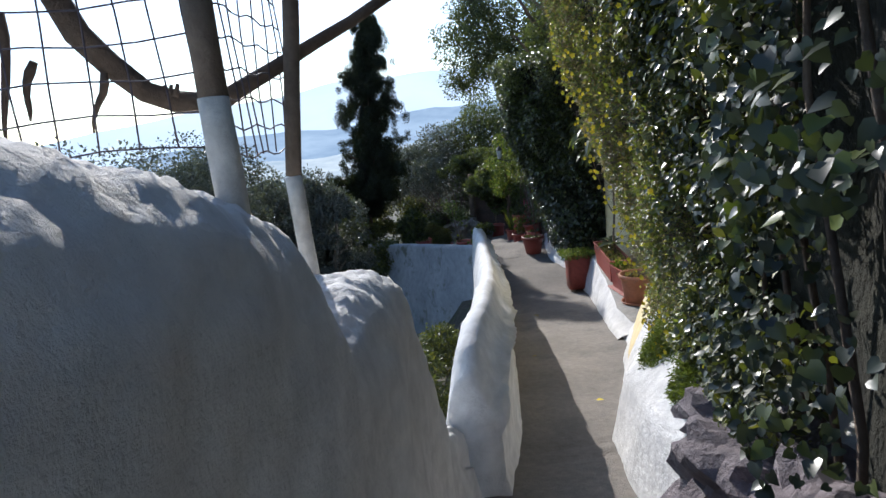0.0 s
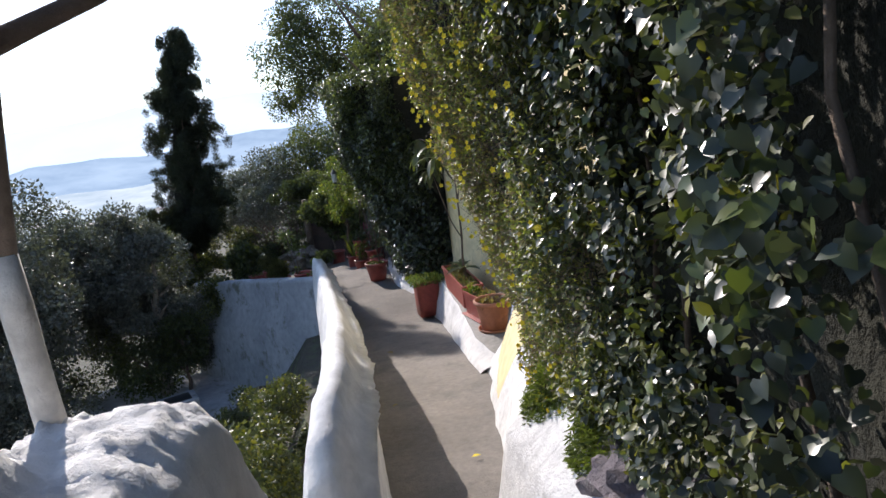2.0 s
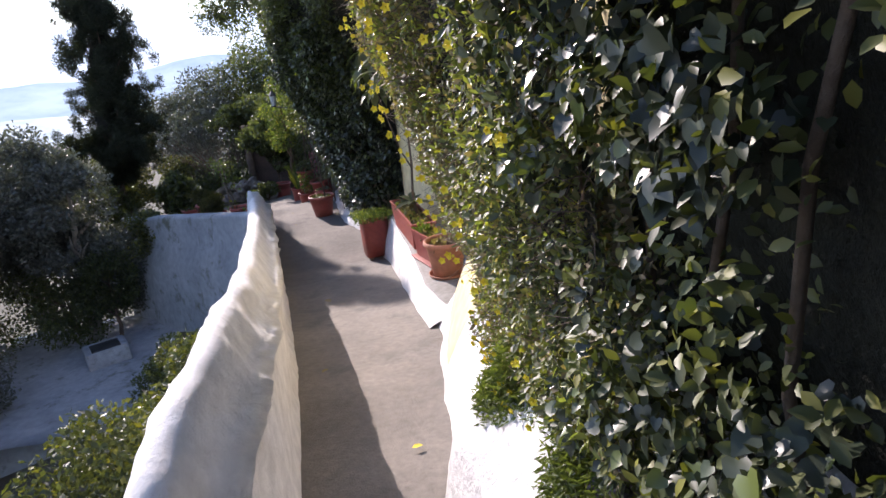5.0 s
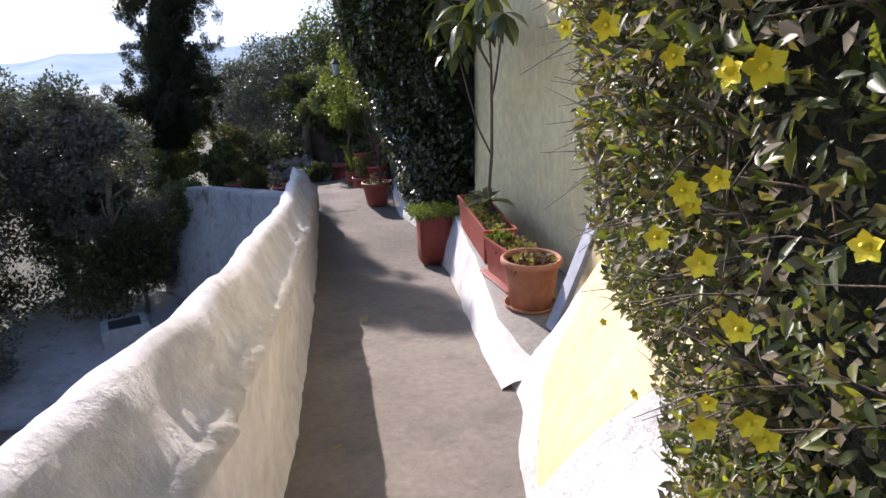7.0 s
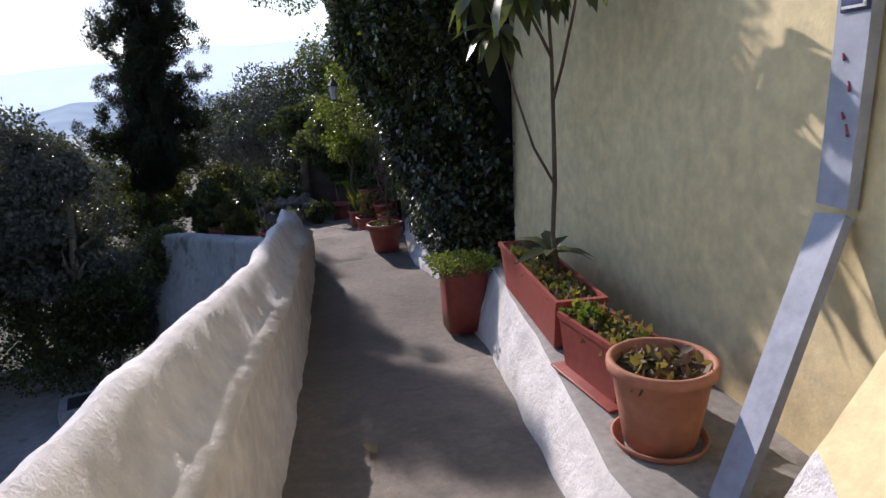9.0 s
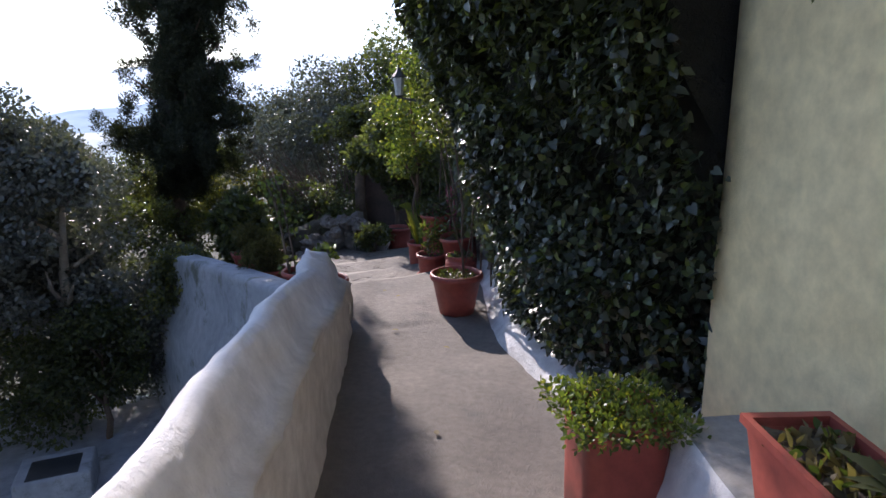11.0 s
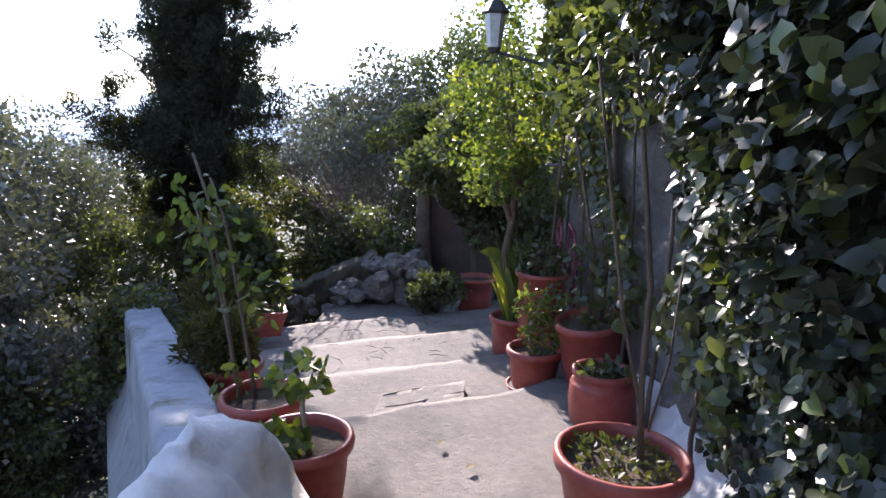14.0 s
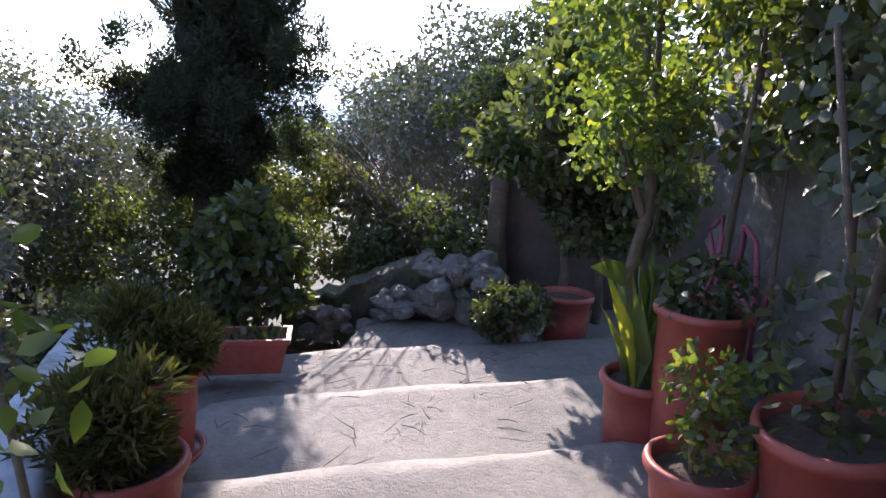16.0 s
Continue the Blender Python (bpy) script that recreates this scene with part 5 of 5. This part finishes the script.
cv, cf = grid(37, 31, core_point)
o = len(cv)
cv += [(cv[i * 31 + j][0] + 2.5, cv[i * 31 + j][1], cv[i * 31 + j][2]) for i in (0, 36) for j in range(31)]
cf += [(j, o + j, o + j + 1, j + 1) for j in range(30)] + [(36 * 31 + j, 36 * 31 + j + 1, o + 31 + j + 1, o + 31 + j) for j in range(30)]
part("shade_sheet", mesh("shade_sheet", cv, cf, DARK), big_tree)


def face_leaves(name, kind, n, z0, z1, size, mat, y0=10.4, y1=14.2, gap=-9.0):
    y, z = RNG.uniform(y0, y1, n), RNG.uniform(z0, z1, n)
    wav = np.array([noise.noise(Vector((a * 1.6, b * 1.6, 2))) + 0.5 * noise.noise(Vector((a * 5, b * 5, 8))) for a, b in zip(y, z)])
    keep = wav > np.interp(y, [10.5, 11.8, 12.6], [gap, gap, gap - 0.3])
    y, z, wav = y[keep], z[keep], wav[keep]
    n = len(y)
    x = tree_face(y, z) - 0.16 * wav + 0.28 * RNG.random(n)
    d = np.tile([-0.9, 0.0, 0.6], (n, 1))
    return leaves(name, kind, np.stack([x, y, z], 1), 0.3 * d + 0.8 * rand_dirs(n) + np.array([0, 0, -0.5]), d + 0.45 * rand_dirs(n), size * RNG.uniform(0.6, 1.3, n), mat)


part("ivy_leaves", face_leaves("ivy_leaves", IVY, 30000, -1.35, 1.6, 0.050, L_IVY, 10.4, 14.2, -0.28), big_tree, "glossy ivy leaves")
part("crown", face_leaves("crown", DIAMOND, 26000, 0.2, 2.3, 0.06, L_DARK, 10.4, 14.2, -0.35), big_tree)
part("crown_edge", crown("crown_edge", np.vstack([spray_blobs(1.75, 16.1, 3.7, 1.4, 0.6, 1.4, 70, 0.3), spray_blobs(0.62, 15.9, 3.1, 0.7, 0.6, 1.5, 44, 0.25), spray_blobs(2.3, 12.3, 2.5, 0.7, 1.6, 0.9, 80, 0.26)]), 52000, 0.065, DIAMOND, L_DARK), big_tree)

# ---- below and beyond the steps ----
def rough_wall(name, x0, y0, x1, y1, z0, z1, z2, mat, label):
    def f(i, j):
        u, v = i / 110, j / 36
        t = z1 + (z2 - z1) * u + lump((u * 12, 0, 0), 1, 0.06)
        x, y = x0 + (x1 - x0) * u, y0 + (y1 - y0) * u
        d = Vector((y1 - y0, x0 - x1, 0)).normalized()
        z = z0 + (t - z0) * min(1, v / 0.75)
        o = (0 if v <= 0.75 else (v - 0.75) * 1.2) + lump((x * 2, y * 2, z * 2), 2.2, 0.10) + lump((x * 7, y * 7, z * 7), 1.0, 0.045) + lump((x * 19, y * 19, z * 19), 1.0, 0.02)
        return (x - d.x * o, y - d.y * o, z)
    v, q = grid(111, 37, f)
    return structure(name, mesh(name, v, q, mat), label, "wall")


rough_wall("wall_rubble", -1.3, 17.2, -0.1, 17.6, -2.8, -1.95, -1.45, EARTH, "sloping rubble wall at the foot of the steps")
rough_wall("wall_graffiti", 1.75, 16.6, 2.06, 13.0, -1.9, 1.2, 1.7, STONE, "rough grey stone wall with red graffiti")
for k, (x, y, z, s) in enumerate(((-0.05, 17.4, -1.80, 0.17), (0.25, 17.5, -1.85, 0.19), (-0.35, 17.45, -1.85, 0.16), (0.08, 17.6, -1.58, 0.16), (0.45, 17.3, -1.95, 0.16), (0.3, 17.65, -1.55, 0.15), (-0.15, 17.6, -1.55, 0.13))):
    rock(x, y, z, (s, s * 0.8, s * 0.95), STONE, "rubble_stone", "pale weathered stone at the foot of the steps", "rubble stones")
random.seed(21)
for k in range(40):
    u = random.random()
    s = random.uniform(0.035, 0.10)
    rock(-1.15 + 1.7 * u, 17.08 + 0.35 * u + random.uniform(-0.12, 0.1), -2.0 + 0.62 * u + random.uniform(-0.2, 0.06), (s, s * 0.9, s * 0.8), STONE, "rubble_stone", "pale broken stone in the rubble beside the steps", "rubble stones")
rock(0.66, 17.1, -1.80, (0.15, 0.13, 0.26), WHITE_SHADED, "white_stone", "whitewashed stone block by the shaded house corner", "rubble stones")
house2 = thing("shed", "shaded brown timber shed beyond the steps", "shed")
part("wall", mesh("wall", *box(1.3, 18.6, -1.4, 2.0, 0.3, 1.9, 0.01), BROWN_WALL), house2)
# Tapered tree trunk with bark, parented to the shed.
part("tree_trunk", mesh("tree_trunk", *tube([(0.36, 18.2, -2.2), (0.33, 18.2, -1.4), (0.36, 18.2, -0.2)], [0.12, 0.095, 0.085], 10, 0.3), BARK), house2)
part("lintel", mesh("lintel", *box(1.2, 18.25, -0.68, 1.9, 0.12, 0.12, 0.01), BROWN_WALL), house2)
bin_ = round_pot("flower_pot", (0.98, 17.3, -1.98), 0.2, 0.4, 0.16, 0.05, PLASTIC, "red-brown pot in the shade beside the white stone")
# red strokes on the stone wall
tag = thing("graffiti", "red spray-painted scrawl on the rough stone wall", "graffiti")
for pts in ([(0, 15.35, -1.35), (0, 15.5, -0.8), (0, 15.62, -0.75), (0, 15.75, -1.35)], [(0, 15.4, -1.1), (0, 15.75, -1.02)], [(0, 15.85, -1.35), (0, 15.9, -0.75), (0, 16.1, -0.85), (0, 15.92, -1.05), (0, 16.2, -1.4)], [(0, 15.3, -0.95), (0, 15.6, -1.45), (0, 15.8, -1.5)]):
    fine = [Vector(a).lerp(Vector(b), k / 6) for a, b in zip(pts, pts[1:]) for k in range(6)] + [Vector(pts[-1])]
    line = [(2.06 - 0.086 * (p.y - 13) - 0.13 + lump((0, p.y * 4, p.z * 4), 1.0, 0.03), p.y, p.z) for p in fine]
    part("stroke", mesh("stroke", *tube(line, [0.013] * len(line), 6, 0.3), RED_PAINT), tag)

vine = thing("wall_vine", "patchy dark ivy creeping over the graffiti wall", "ivy")
n = 9000
vy, vz = RNG.uniform(13.0, 16.6, n), RNG.uniform(-1.3, 1.6, n)
keep = np.array([noise.noise(Vector((p * 1.7, q * 1.7, 5))) for p, q in zip(vy, vz)]) + 0.35 * (vz + 0.3) > 0.0
keep &= ~((vy > 15.1) & (vz < -0.5))
vy, vz = vy[keep], vz[keep]
n = len(vy)
part("leaves", leaves("leaves", IVY, np.stack([2.0 - 0.086 * (vy - 13) - 0.06 - 0.1 * RNG.random(n), vy, vz], 1), 0.7 * rand_dirs(n) + np.array([0, 0, -0.7]), np.array([-1, -0.3, 0.2]) + 0.5 * rand_dirs(n), 0.06 * RNG.uniform(0.6, 1.3, n), L_DARK), vine)

for k in range(6):
    y = 13.3 + 0.5 * k
    part("stem", mesh("stem", *tube([(2.02 - 0.086 * (y - 13) - 0.07, y + 0.08 * math.sin(h * 1.4 + k), -1.7 + 0.4 * h) for h in range(8)], [0.012 - 0.001 * h for h in range(8)], 6, 0.3), BARK), vine)

lantern = thing("lantern", "old iron wall lantern with pale glass among the leaves", "lantern", at=(1.08, 14.7, 0))
part("arm", mesh("arm", *tube([(0.95, 0.12, 0.22), (0.45, 0.06, 0.26), (0.0, 0.0, 0.36)], [0.012, 0.012, 0.01], 8), IRON), lantern)
lg, lt = lathe([(0.035, 0.38), (0.04, 0.385), (0.062, 0.56), (0.05, 0.565)], 6)
GLASS = surface("dusty pale glass", (0.55, 0.58, 0.58), (0.48, 0.5, 0.5), 0.25, 9.0, 40.0)
part("glass", mesh("glass", lg, lt, GLASS, False), lantern, "dusty pale glass panes")
part("cap", mesh("cap", *lathe([(0.075, 0.565), (0.078, 0.575), (0.03, 0.64), (0.008, 0.67), (0.002, 0.69)], 6), IRON, False), lantern)
part("foot", mesh("foot", *lathe([(0.01, 0.35), (0.03, 0.36), (0.04, 0.38), (0.02, 0.383)], 6), IRON, False), lantern)

# dry twigs strewn over the lower steps
tw = []
for k in range(120):
    x, y = random.uniform(-0.9, 0.9), random.uniform(14.9, 17.0)
    z = (-1.75 if y < 15.6 + 0.5 * x else (-1.86 if y < 16.6 + 0.5 * x else -1.95)) + 0.02
    w, ln = random.uniform(0, 6.28), random.uniform(0.04, 0.2)
    d = Vector((math.cos(w) * ln, math.sin(w) * ln, 0))
    p = Vector((x, y, z))
    tw.append(tube([p, p + d * 0.5 + Vector((-d.y * 0.06, d.x * 0.06, 0.006)), p + d], [0.0022, 0.002, 0.001], 5, 0.2))
tagged(new("twig_litter", mesh("twig_litter", *join(tw), WOOD_DARK)), "dry twigs and broken sticks strewn over the concrete steps", "twigs", kind="stuff")

# hatch on the lower terrace
hatch = thing("roof_hatch", "small white block with a dark opening on the lower terrace", "hatch", at=(-2.85, 14.15, -3.92), turn=20)
part("curb", mesh("curb", *box(0, 0, 0.15, 0.75, 0.6, 0.34, 0.03), WHITE_SHADED), hatch)
part("cover", mesh("cover", *box(0, -0.05, 0.325, 0.5, 0.4, 0.02, 0.005), IRON), hatch)

# a few fallen leaves and petals on the path
for k, (x, y) in enumerate(((1.25, 4.70), (1.15, 8.0), (1.06, 13.47), (1.0, 12.6), (1.3, 10.9), (0.95, 6.1), (1.4, 12.2), (0.9, 13.6))):
    lf_ = tagged(new("fallen_leaf", leaves("fallen_leaf", OVAL, [(0, 0, 0)], [(math.cos(k * 2), math.sin(k * 2), 0.05)], [(0, 0, 1)], [0.06 if k != 1 else 0.12], FLOWER if k == 0 else L_DRY)),
                 "yellow petal lying on the path" if k == 0 else "dry curled leaf lying on the path", "leaf", "fallen leaves")
    lf_.location = (x, y, floor_z(y) + 0.022)
